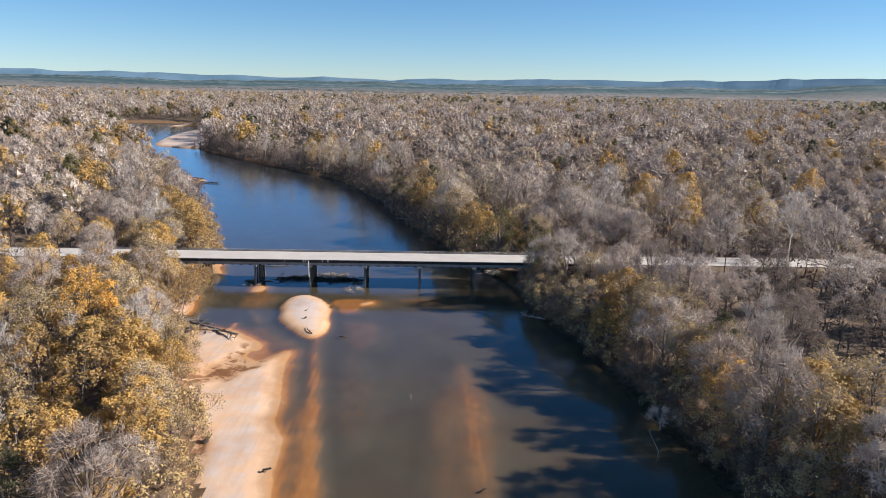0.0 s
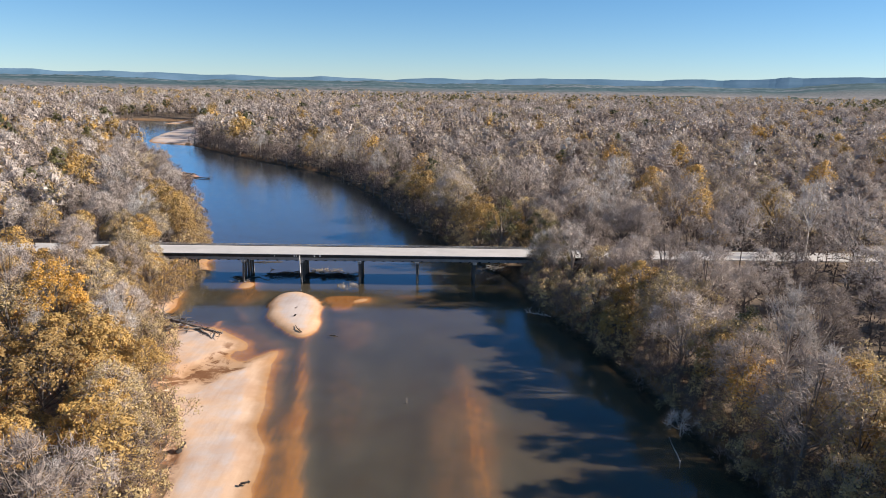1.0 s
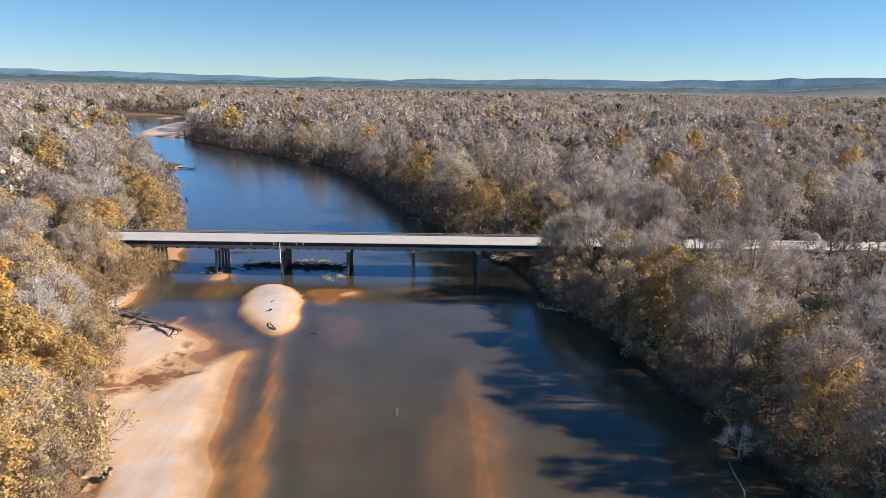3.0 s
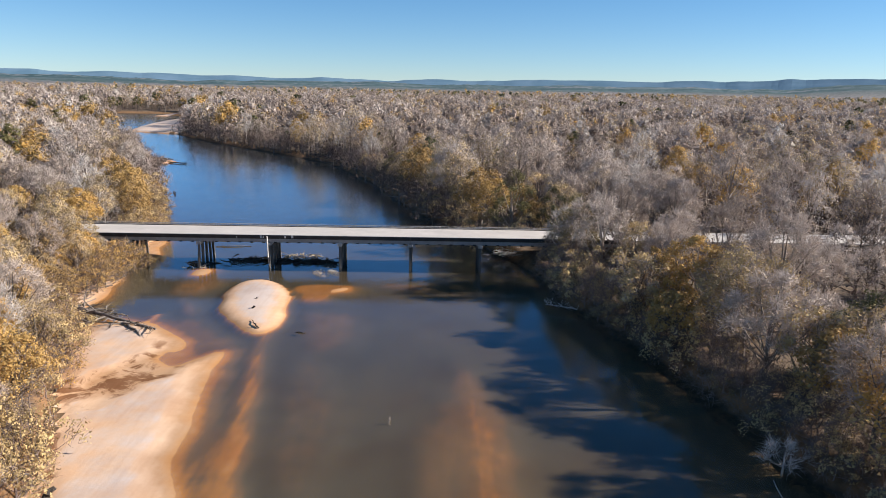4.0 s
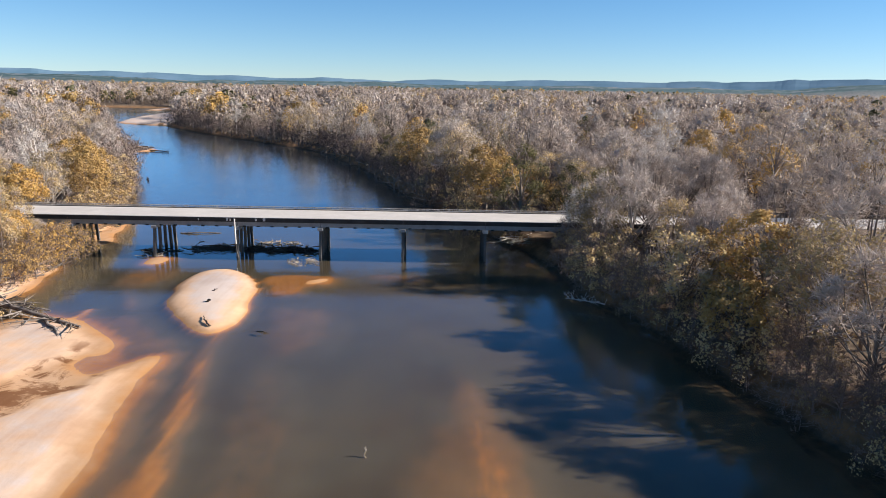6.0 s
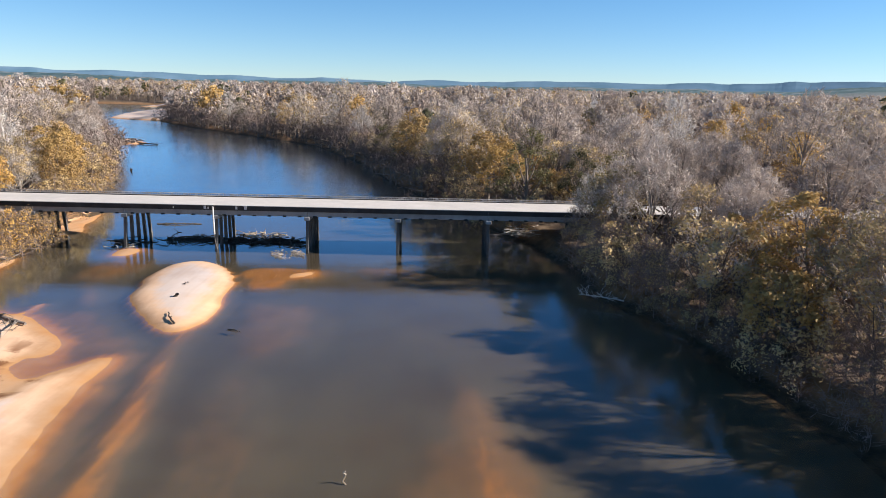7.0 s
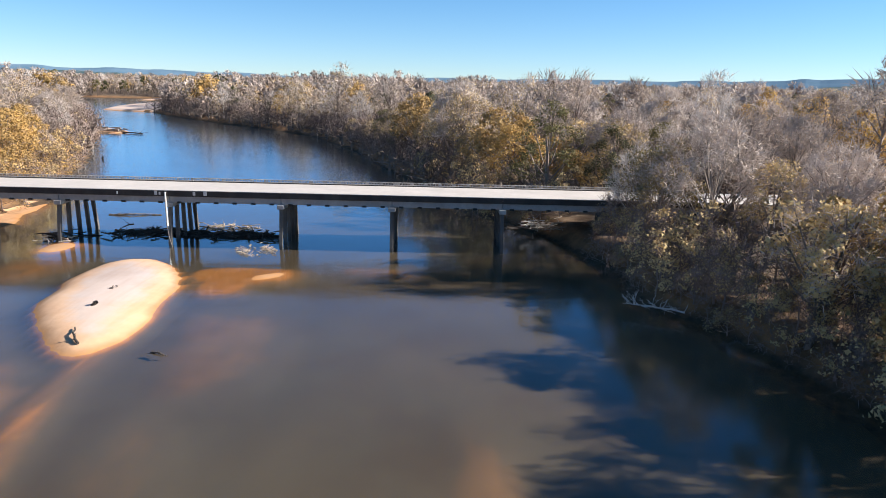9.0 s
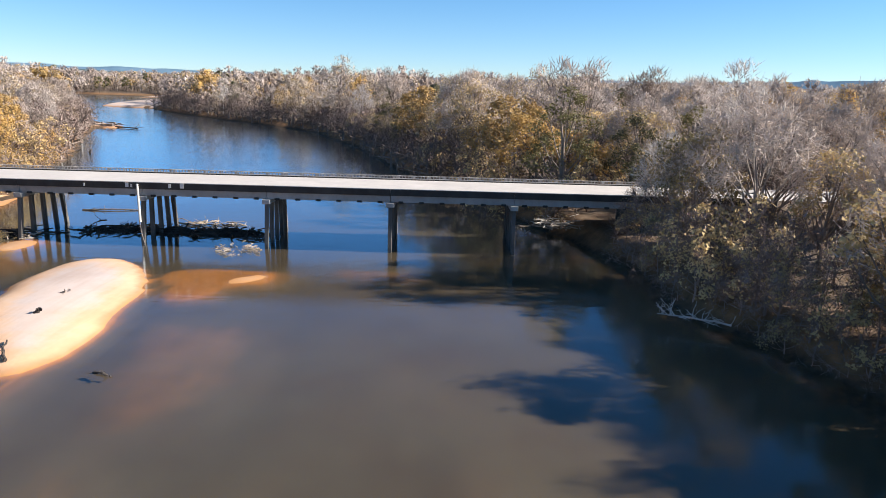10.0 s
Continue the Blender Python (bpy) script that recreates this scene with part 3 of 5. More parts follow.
def crowned(seed, height, radius, clumps=15, twigs=40, leaves=0, twig_len=1.3, twig_w=0.05, leaf=0.2, trunk_r=0.27, low=0.5, splay=0.75):
    """A tree whose limbs each end in a rounded clump of twigs or leaves; data as from grow()."""
    rng = np.random.default_rng(seed)
    verts, faces, tw, lf = [], [], [], []
    lean = rng.normal(0, 0.03 * height, 2)
    stem = [Vector((lean[0] * u * u + rng.normal(0, 0.1), lean[1] * u * u + rng.normal(0, 0.1), height * 0.8 * u)) for u in (0, 0.3, 0.6, 1.0)]
    stem[0] = Vector((0, 0, -0.6))
    tube(verts, faces, stem, [trunk_r * f for f in (1.25, 0.9, 0.6, 0.15)], 5)
    for k in range(clumps):
        az = 2.4 * k + rng.normal(0, 0.3)
        el = math.asin(min(1.0, (k + rng.random()) / clumps) ** 0.9) - 0.25 if k else 1.4
        out = np.array((math.cos(az) * math.cos(el), math.sin(az) * math.cos(el), math.sin(el)))
        c = out * (radius * 0.68, radius * 0.68, height * (0.86 - low)) * rng.uniform(0.85, 1.1) + (lean[0] * 0.6, lean[1] * 0.6, height * low)
        rc = radius * 0.42 * rng.uniform(0.75, 1.25)
        u = min(0.95, max(0.25, c[2] / height - rng.uniform(0.15, 0.3)))
        i = min(int(u * 3), 2)
        start = stem[i].lerp(stem[i + 1], u * 3 - i)
        end = Vector(c + out * rc * 0.3)
        knee = start.lerp(end, 0.5) + Vector((0, 0, -0.08 * (end - start).length))
        tube(verts, faces, [start, knee, end], [trunk_r * 0.5 * (1.1 - u), trunk_r * 0.3, trunk_r * 0.1], 3)
        for _ in range(4):
            v = out * 0.6 + np.array((0, 0, 0.3)) + rng.normal(0, 0.6, 3)
            e = Vector(c + v / np.linalg.norm(v) * rc * 0.85)
            tube(verts, faces, [knee.lerp(end, rng.uniform(0.3, 0.9)), e], [trunk_r * 0.14, trunk_r * 0.05], 3)
        n = twigs + leaves
        v = out * 0.4 + np.array((0, 0, 0.28)) + rng.normal(0, 0.62, (n, 3))
        v /= np.linalg.norm(v, axis=1)[:, None]
        jit = rng.normal(0, 1, (n, 3))
        t = v * 0.8 + out * 0.3 + np.array((0, 0, 0.3)) + jit * splay
        lie = np.where(rng.random(n) < 0.6, 0.8, 0.0)[:, None]
        t -= v * (t * v).sum(1)[:, None] * lie
        t /= np.linalg.norm(t, axis=1)[:, None]
        w = np.cross(v + rng.normal(0, 0.3, (n, 3)), t)
        w *= (twig_w * rng.uniform(0.5, 1.1, n) / np.linalg.norm(w, axis=1))[:, None]
        base = c + v * (rc * rng.uniform(0.1, 0.8, n))[:, None]
        tip = base + t * (twig_len * rng.uniform(0.5, 1.15, n))[:, None]
        tw.append(np.stack([base - w, base + w, tip], axis=1)[:twigs])
        nn = v + rng.normal(0, 0.3, (n, 3))
        a = np.cross(nn, jit)
        a /= np.linalg.norm(a, axis=1)[:, None]
        b = np.cross(nn, a)
        b /= np.linalg.norm(b, axis=1)[:, None]
        s = (leaf * rng.uniform(0.55, 1.3, n))[:, None]
        # leaves gather in tufts on the clump
        tuft = rng.integers(0, 9, n)
        tv = v[:9][tuft] if n >= 9 else v
        p = c + (tv * 0.75 + v * 0.45) * (rc * rng.uniform(0.6, 1.0, n))[:, None]
        lf.append(np.stack([p + a * s, p - a * s * 0.5 + b * s * 0.7, p - a * s * 0.5 - b * s * 0.7], axis=1)[twigs:])
    return verts, faces, np.concatenate(tw), np.concatenate(lf)


KINDS = {
    "bare_tree": dict(label="leafless grey winter tree with a haze of fine twigs", bark=BARK, twig=TWIG, leaf=None),
    "golden_tree": dict(label="tree with thin golden brown autumn leaves", bark=BARK, twig=TWIG, leaf=GOLD),
    "orange_tree": dict(label="tree in bright orange autumn leaf above the beach", bark=BARK, twig=TWIG, leaf=ORANGE),
    "tan_tree": dict(label="half-bare tree with dull olive tan leaves", bark=BARK, twig=TWIG, leaf=TAN),
    "pale_tree": dict(label="leafless tree with pale whitish trunk and limbs", bark=PALEBARK, twig=PALETWIG, leaf=None),
    "evergreen_tree": dict(label="dark evergreen tree with dense olive foliage", bark=BARK, twig=BARK, leaf=GREEN),
    "shrub": dict(label="low tangled leafless riverbank shrub", bark=BRUSH, twig=BRUSH, leaf=None),
    "golden_shrub": dict(label="low riverbank brush with golden orange leaves", bark=BRUSH, twig=BRUSH, leaf=GOLD),
    "dead_bush": dict(label="bleached leafless rounded bush over the shaded bank", bark=PALEBARK, twig=PALETWIG, leaf=None),
    "bush": dict(label="tall tangled riverbank bush with sparse brown leaves", bark=BRUSH, twig=BRUSH, leaf=TAN),
    "leafy_shrub": dict(label="low riverbank shrub with dry tan leaves", bark=BRUSH, twig=BRUSH, leaf=TAN),
}
NEAR = {
    "bare_tree": [dict(seed=s, height=h, radius=r, clumps=18, twigs=195, twig_len=1.4, twig_w=0.052) for s, h, r in ((1, 17, 5.4), (2, 14, 5.0), (3, 19, 5.8), (4, 15, 5.6))],
    "golden_tree": [dict(seed=s, height=h, radius=r, clumps=17, twigs=30, leaves=200, leaf=0.29) for s, h, r in ((11, 16, 5.4), (12, 13, 5.2), (13, 18, 5.6))],
    "orange_tree": [dict(seed=14, height=16, radius=5.6, clumps=18, twigs=16, leaves=190, leaf=0.22)],
    "tan_tree": [dict(seed=s, height=h, radius=r, clumps=16, twigs=64, leaves=130, twig_w=0.055, leaf=0.22) for s, h, r in ((21, 17, 5.4), (22, 14, 5.0), (23, 19, 5.8))],
    "pale_tree": [dict(seed=s, height=h, radius=r, clumps=17, twigs=90, twig_len=1.6, twig_w=0.05, trunk_r=0.26, splay=0.5) for s, h, r in ((31, 17, 5.0), (32, 14, 5.2))],
    "evergreen_tree": [dict(seed=41, height=14, radius=4.0, clumps=14, twigs=0, leaves=230, leaf=0.15, low=0.4)],
    "shrub": [dict(seed=s, height=h, radius=r, limbs=7, branches=4, twigs=6, twig_len=0.75, twig_w=0.03, trunk_r=0.06, fork=0.06) for s, h, r in ((51, 4.4, 2.6), (52, 3.2, 2.8))],
    "golden_shrub": [dict(seed=s, height=h, radius=r, clumps=10, twigs=26, leaves=70, twig_len=0.9, twig_w=0.03, leaf=0.1, trunk_r=0.07, low=0.35) for s, h, r in ((64, 4.2, 2.4), (65, 3.4, 2.6))],
    "dead_bush": [dict(seed=66, height=3.0, radius=2.4, clumps=11, twigs=60, twig_len=1.1, twig_w=0.028, trunk_r=0.1, low=0.35, splay=0.5)],
    "bush": [dict(seed=s, height=h, radius=r, clumps=13, twigs=80, leaves=n, twig_len=0.95, twig_w=0.028, leaf=0.11, trunk_r=0.09, low=0.38) for s, h, r, n in ((71, 6.5, 3.4, 45), (72, 8.0, 3.2, 24), (73, 5.6, 3.6, 8))],
    "leafy_shrub": [dict(seed=s, height=h, radius=r, clumps=8, twigs=24, leaves=80, twig_len=0.9, twig_w=0.03, leaf=0.12, trunk_r=0.07, low=0.35) for s, h, r in ((61, 4.0, 2.4), (62, 3.2, 2.6))],
}
made = {}


def plant(kind, variant, m, label=""):
    """One near tree as a thing with its parts, copied after the first."""
    key = (kind, variant % len(NEAR[kind]))
    if key in made:
        ob = copy_thing(made[key], m)
    else:
        k = KINDS[kind]
        spec = NEAR[kind][key[1]]
        verts, faces, tw, lf = crowned(**spec) if "clumps" in spec else grow(**spec)
        ob = new(kind)
        part("trunk", mesh_from("trunk", verts, faces, k["bark"]), None, ob)
        part("crown", soup("crown", (tw, k["twig"]), (lf, k["leaf"])), None, ob)
        ob.matrix_basis = m
        made[key] = ob
    return tagged(ob, label or KINDS[kind]["label"], "shrub" if kind in ("shrub", "leafy_shrub", "golden_shrub", "dead_bush", "bush") else "tree", "riverside " + ("trees" if "tree" in kind else "shrubs"))


rng = np.random.default_rng(5)


def scatter(x0, x1, y0, y1, step):
    xs, ys = np.meshgrid(np.arange(x0, x1, step), np.arange(y0, y1, step))
    xs = xs.ravel() + rng.uniform(-0.45, 0.45, xs.size) * step
    ys = ys.ravel() + rng.uniform(-0.45, 0.45, ys.size) * step
    return xs, ys


def wooded(xs, ys, margin):
    """Which places are dry land clear of the river, the sand and the road."""
    d = -signed(xs, ys, RIVER)
    ok = (d > margin) & (np.abs(ys - ROAD_Y) > 7.5)
    for poly in (COVE, FARBAR, FARBANK, SPIT):
        ok &= signed(xs, ys, poly) < -0.5
    ok &= (signed(xs, ys, LEDGE) < -0.5) | (d > 6)
    return ok, d


def pick_kind(x, y, d, r):
    """Golden and tan trees gather along the water, bare ones behind."""
    side = -1 if x < 0 and y < 330 and x < -20 - 0.3 * max(y, 0) else 1
    g = float(lump(np.array([x]), np.array([y]), 22, 61)[0])
    if side < 0 and y < 330:
        w = ((0.08, 0.63, 0.21, 0.07, 0.01) if y < 20 else (0.36, 0.26, 0.29, 0.06, 0.03)) if d < 45 else (0.52, 0.15, 0.24, 0.06, 0.03)
    else:
        w = ((0.22, 0.24, 0.46, 0.03, 0.05) if y < 0 else ((0.10, 0.30, 0.53, 0.03, 0.04) if y < 130 else (0.42, 0.08, 0.34, 0.12, 0.04))) if d < 26 else ((0.54, 0.08, 0.31, 0.04, 0.03) if y < 330 else (0.60, 0.07, 0.28, 0.02, 0.03))
    w = np.array(w) * np.array((1 - 0.4 * g, 1 + 0.8 * g, 1 + 0.6 * g, 1, 1))
    return ("bare_tree", "golden_tree", "tan_tree", "pale_tree", "evergreen_tree")[int(np.searchsorted(np.cumsum(w / w.sum()), r))]


# single trees that stand out by their colour
STANDOUT = [("golden_tree", 151, 94), ("tan_tree", 189, 140), ("tan_tree", 187, 198), ("golden_tree", 246, 349), ("tan_tree", 68, 261), ("golden_tree", 90, 147), ("golden_tree", 118, 153),
            ("golden_tree", 101, 89), ("tan_tree", 354, 370), ("golden_tree", 201, 129), ("tan_tree", 427, 775), ("evergreen_tree", 152, 535), ("evergreen_tree", 235, 241), ("evergreen_tree", 204, 296),
            ("tan_tree", 96, 20), ("pale_tree", 99, 8), ("pale_tree", 64, 63), ("golden_tree", 28, 22), ("tan_tree", 13, 82), ("golden_tree", 20, 27), ("golden_tree", -72, 39), ("pale_tree", -78, 31),
            ("golden_tree", -90, 72), ("golden_tree", -167, 230), ("golden_tree", -224, 220), ("tan_tree", -169, 153), ("golden_tree", -80, 437), ("tan_tree", -21, 213), ("golden_tree", -27, 185),
            ("golden_tree", -439, 639), ("evergreen_tree", -53, 721)]


def apart(xs, ys, gap):
    """Which places keep a gap from the trees that stand out."""
    return np.min([np.hypot(xs - x, ys - y) for _, x, y in STANDOUT], axis=0) > gap


# near trees: things of their own
def near_zone(x, y, d):
    """The belt along both banks whose trees are things of their own."""
    return ((d < np.where(x > 0, 40, 33)) & (y > -124) & (y < 50)) | ((d < 13) & (y >= 50) & (y < 150))


nx, ny = scatter(-150, 130, -140, 160, 7.5)
ok, nd = wooded(nx, ny, 1.2)
nx, ny, nd = nx[ok], ny[ok], nd[ok]
near = near_zone(nx, ny, nd) & apart(nx, ny, 5.5)
nz = land_height(nx, ny)
for x, y, z, d in zip(nx[near], ny[near], nz[near], nd[near]):
    if x > 0 and y > 12 and d > 6 and rng.random() < 0.4:
        continue
    if x > 0 and -80 < y < -4 and rng.random() < (0.55 if d < 9 else 0.8):
        continue
    kind = pick_kind(x, y, d, rng.random())
    s = rng.uniform(0.62, 1.0) * (0.78 if d < 6 and x < 0 else 1.0) + (0 if x < 0 else 0.28 if y > 10 else 0.1)
    if x > 0 and d < 9 and -75 < y < -8:
        s = rng.uniform(0.88, 1.08)
    wide = s * rng.uniform(0.95, 1.15)
    plant(kind, int(rng.integers(0, 9)), pose(x, y, z - 0.1, 0, 0, rng.uniform(0, 360)) @ Matrix.Diagonal((wide, wide, s, 1)))
for x, y, s in ((32, -4, 0.95), (31, 15, 0.85), (51, -62, 0.9)):
    plant("evergreen_tree", 0, pose(x, y, 2.6, 0, 0, 61 * x) @ Matrix.Diagonal((s, s, s, 1)))
# the tall trees of the shaded bank below the bridge
for x, y, s, k in ((30.5, -9, 0.85, "tan_tree"), (35, -13, 1.05, "bare_tree"), (40, -6, 1.05, "bare_tree"), (38.5, -27, 0.75, "golden_tree"), (39.5, -36, 0.75, "golden_tree"), (44, -19, 1.05, "bare_tree"), (36, -31.5, 0.5, "golden_tree"),
                   (49, -12, 1.1, "bare_tree"), (51, -25, 1.08, "bare_tree"), (46, -43, 0.95, "golden_tree"), (54, -38, 1.1, "bare_tree"), (42, -50, 0.9, "tan_tree"), (51, -54, 1.05, "bare_tree"), (45.5, -62, 1.0, "tan_tree"),
                   (57, -63, 1.05, "pale_tree"), (54, -78, 0.9, "pale_tree"), (47, -74, 0.95, "golden_tree"), (51, -90, 1.0, "tan_tree"), (-60, -70, 0.8, "pale_tree"), (-54, -62, 0.75, "pale_tree"), (-66, 27, 0.85, "golden_tree"), (-70, 35, 0.95, "golden_tree"), (-75, 45, 1.0, "golden_tree"), (-78, 55, 0.9, "golden_tree"), (-74, 28, 1.0, "tan_tree")):
    plant(k, int(abs(x + y)), pose(x, y, float(land_height(np.array([x]), np.array([y]))[0]) - 0.1, 0, 0, 57 * x) @ Matrix.Diagonal((s, s, s, 1)))
plant("orange_tree", 0, pose(-58, -51, 3.2, 0, 0, 40))
for x, y, s, k in ((-62, -18, 0.85, "golden_tree"), (-57.5, -29.5, 0.6, "golden_tree"), (-55, -43, 0.72, "tan_tree"), (-47, -57, 0.55, "tan_tree"), (-50, -50, 0.6, "golden_tree"), (-63, -13, 0.85, "tan_tree"), (-66, -23, 0.9, "golden_tree"), (-61, -27, 0.75, "tan_tree"), (-70, -9, 0.95, "golden_tree"), (-62, -6, 0.7, "tan_tree"), (-66, -5, 0.8, "tan_tree")):
    plant(k, int(-x), pose(x, y, 2.6, 0, 0, 37 * x) @ Matrix.Diagonal((s, s, s, 1)))
# the leafy edge of the woods above the beach
for k in range(22):
    y = -34 - 68 * (k + 0.8 * rng.random()) / 22
    x = float(np.interp(y, (-110, -90, -62, -48, -36), (-27, -31.5, -41, -46, -52))) - rng.uniform(0, 5.5)
    s = rng.uniform(0.5, 0.8)
    plant(("golden_tree", "tan_tree", "golden_tree", "golden_tree", "bare_tree", "golden_tree", "pale_tree")[k % 7], k, pose(x, y, float(land_height(np.array([x]), np.array([y]))[0]) - 0.1, 0, 4, 73 * k) @ Matrix.Diagonal((s * 1.15, s * 1.15, s, 1)))
# bank shrubs
sx, sy = scatter(-80, 80, -112, 60, 2.9)
ok, sd = wooded(sx, sy, -0.2)
ok &= (sd < 7) & (rng.random(len(sx)) < np.where(sd < 3.5, 1.0, 0.6))
sx, sy = sx[ok], sy[ok]
for x, y, z in zip(sx, sy, land_height(sx, sy)):
    s = rng.uniform(0.6, 1.5)
    plant("leafy_shrub" if rng.random() < 0.35 else "shrub", int(rng.integers(0, 9)), pose(x, y, z - 0.1, 0, 0, rng.uniform(0, 360)) @ Matrix.Diagonal((s, s, s, 1)))

# a taller thicket down the shaded bank
for k in range(64):
    y = -112 + 112 * (k + rng.random()) / 64
    x = float(np.interp(y, (-130, -89, -53, -33, -20, -4), (52, 45, 38, 33, 28, 26))) + rng.uniform(0.5, 6.0)
    s = rng.uniform(0.7, 1.2)
    plant("bush", int(rng.integers(0, 9)), pose(x, y, float(land_height(np.array([x]), np.array([y]))[0]) - 0.1, 0, 0, rng.uniform(0, 360)) @ Matrix.Diagonal((s, s, s, 1)))

for k in range(75):
    y = -110 + 112 * (k + rng.random()) / 75
    x = float(np.interp(y, (-130, -89, -53, -33, -20, -4), (52, 45, 38, 33, 28, 26))) + rng.uniform(-0.9, 1.2)
    s = rng.uniform(0.5, 1.0)
    plant("leafy_shrub" if k % 6 == 0 else "shrub", k // 2, pose(x, y, max(-0.1, float(land_height(np.array([x]), np.array([y]))[0]) - 0.1), 0, 0, rng.uniform(0, 360)) @ Matrix.Diagonal((s, s, s, 1)))

# the woods behind: one mass per kind
OCTA_VERTS = np.array([(1, 0, 0), (0, 1, 0), (-1, 0, 0), (0, -1, 0), (0, 0, 1), (0, 0, -1)])
OCTA_FACES = np.array([(0, 1, 4), (1, 2, 4), (2, 3, 4), (3, 0, 4), (1, 0, 5), (2, 1, 5), (3, 2, 5), (0, 3, 5)])


def dome(seed, height, radius, clumps, twigs=0, leaves=0, width=0.14, leaf=0.6, low=0.5, inner=0.1, flat=0.75, gather=0.6, core=0.42, rough=0.2):
    """A crown of several rounded clumps for the woods behind: wood, twig and leaf triangles."""
    rng = np.random.default_rng(seed)
    wood, tw, lf = [], [], []
    for k in range(3):
        a, b = 2.1 * k, 2.1 * (k + 1)
        wood.append(np.array([[(0.24 * math.cos(a), 0.24 * math.sin(a), -0.5), (0.24 * math.cos(b), 0.24 * math.sin(b), -0.5), (0, 0, height * 0.8)]]))

    def unit(v):
        return v / np.maximum(np.linalg.norm(v, axis=-1, keepdims=True), 1e-6)

    for k in range(clumps):
        az = 2.4 * k + rng.normal(0, 0.3)
        el = math.asin(min(1.0, 1.35 * (k + rng.random()) / clumps - 0.35)) if k else 1.35
        out = np.array((math.cos(az) * math.cos(el), math.sin(az) * math.cos(el), math.sin(el)))
        c = out * (radius * gather, radius * gather, height * (0.88 - low)) * rng.uniform(0.82, 1.12) + (0, 0, height * low)
        rc = radius * (1.04 - gather) * rng.uniform(0.75, 1.25)
        foot = np.array((0, 0, min(c[2] * 0.8, height * rng.uniform(0.3, 0.55))))
        for _ in range(2):
            side = unit(np.cross(c - foot, rng.normal(0, 1, 3))) * 0.12
            wood.append(np.array([[foot - side, foot + side, c + out * rc * 0.7]]))
        if core:
            # dense inner branchwork as one solid hull, added to block light through the clump
            hull = (OCTA_VERTS * rng.uniform(0.7, 1.3, (6, 1)) + rng.normal(0, 0.15, (6, 3)))[OCTA_FACES]
            (lf if leaves > twigs else tw).append(hull * rc * core + c)
        n = twigs + leaves
        v = unit(out * 0.5 + np.array((0, 0, 0.28)) + rng.normal(0, 0.62, (n, 3)))
        face = unit(v + rng.normal(0, rough, (n, 3)))
        if twigs:
            t = v[:twigs] * 0.6 + out * 0.3 + np.array((0, 0, 0.45)) + rng.normal(0, 0.6, (twigs, 3))
            lie = np.where(rng.random(twigs) < flat, 0.85, 0.1)[:, None]
            t = unit(t - v[:twigs] * (t * v[:twigs]).sum(1)[:, None] * lie)
            w = unit(np.cross(face[:twigs], t)) * (width * rng.uniform(0.6, 1.2, twigs))[:, None]
            base = c + v[:twigs] * (rc * rng.uniform(0.5, 0.95, twigs))[:, None]
            tip = base + t * (rc * rng.uniform(0.35, 0.75, twigs))[:, None]
            tw.append(np.stack([base - w, base + w, tip], axis=1))
            m = int(twigs * inner)
            if m:
                base = c + v[:m] * (rc * rng.uniform(0.0, 0.45, m))[:, None]
                wood.append(np.stack([base - w[:m], base + w[:m], base + t[:m] * rc * 0.6], axis=1))
        if leaves:
            a = unit(np.cross(face[twigs:], rng.normal(0, 1, (leaves, 3))))
            b = np.cross(face[twigs:], a)
            s = (leaf * rng.uniform(0.6, 1.3, leaves))[:, None]
            p = c + v[twigs:] * (rc * rng.uniform(0.7, 1.08, leaves))[:, None]
            lf.append(np.stack([p + a * s, p - a * s * 0.5 + b * s * 0.7, p - a * s * 0.5 - b * s * 0.7], axis=1))
    none = [np.zeros((0, 3, 3))]
    return {"wood": np.concatenate(wood), "twigs": np.concatenate(tw or none), "leaves": np.concatenate(lf or none)}


INNER = {
    "bare_tree": [dome(s, h, r, 13, twigs=74, width=0.085, low=0.47, core=0) for s, h, r in ((151, 16, 5.6), (152, 13, 5.0), (153, 18, 6.0))],
    "golden_tree": [dome(s, h, r, 12, twigs=14, leaves=104, width=0.07, leaf=0.33, low=0.45, core=0) for s, h, r in ((154, 16, 5.4), (155, 13, 5.0))],
    "tan_tree": [dome(s, h, r, 12, twigs=52, leaves=44, width=0.08, leaf=0.26, low=0.45, core=0) for s, h, r in ((156, 16, 5.6), (157, 13, 5.0), (158, 18, 6.0))],
    "pale_tree": [dome(159, 17, 5.4, 10, twigs=66, width=0.07, flat=0.4, core=0)],
    "evergreen_tree": [dome(160, 15, 4.2, 11, twigs=8, leaves=70, leaf=0.38, low=0.4, core=0)],
}
MID = {
    "bare_tree": [dome(s, h, r, c, twigs=54, width=0.115) for s, h, r, c in ((101, 16, 6.0, 10), (102, 13, 5.2, 9), (103, 18, 6.6, 11), (104, 15, 6.2, 10))],
    "golden_tree": [dome(s, h, r, 10, twigs=8, leaves=58, leaf=0.38) for s, h, r in ((111, 16, 5.4), (112, 13, 5.0))],
    "tan_tree": [dome(s, h, r, 10, twigs=36, leaves=26, width=0.115, leaf=0.34) for s, h, r in ((121, 16, 5.6), (122, 13, 5.0), (123, 18, 6.2))],
    "pale_tree": [dome(s, 17, 5.4, 9, twigs=36, width=0.13, flat=0.4, core=0.45) for s in (131, 132)],
    "evergreen_tree": [dome(141, 15, 4.2, 10, twigs=4, leaves=34, leaf=0.6, low=0.4)],
}
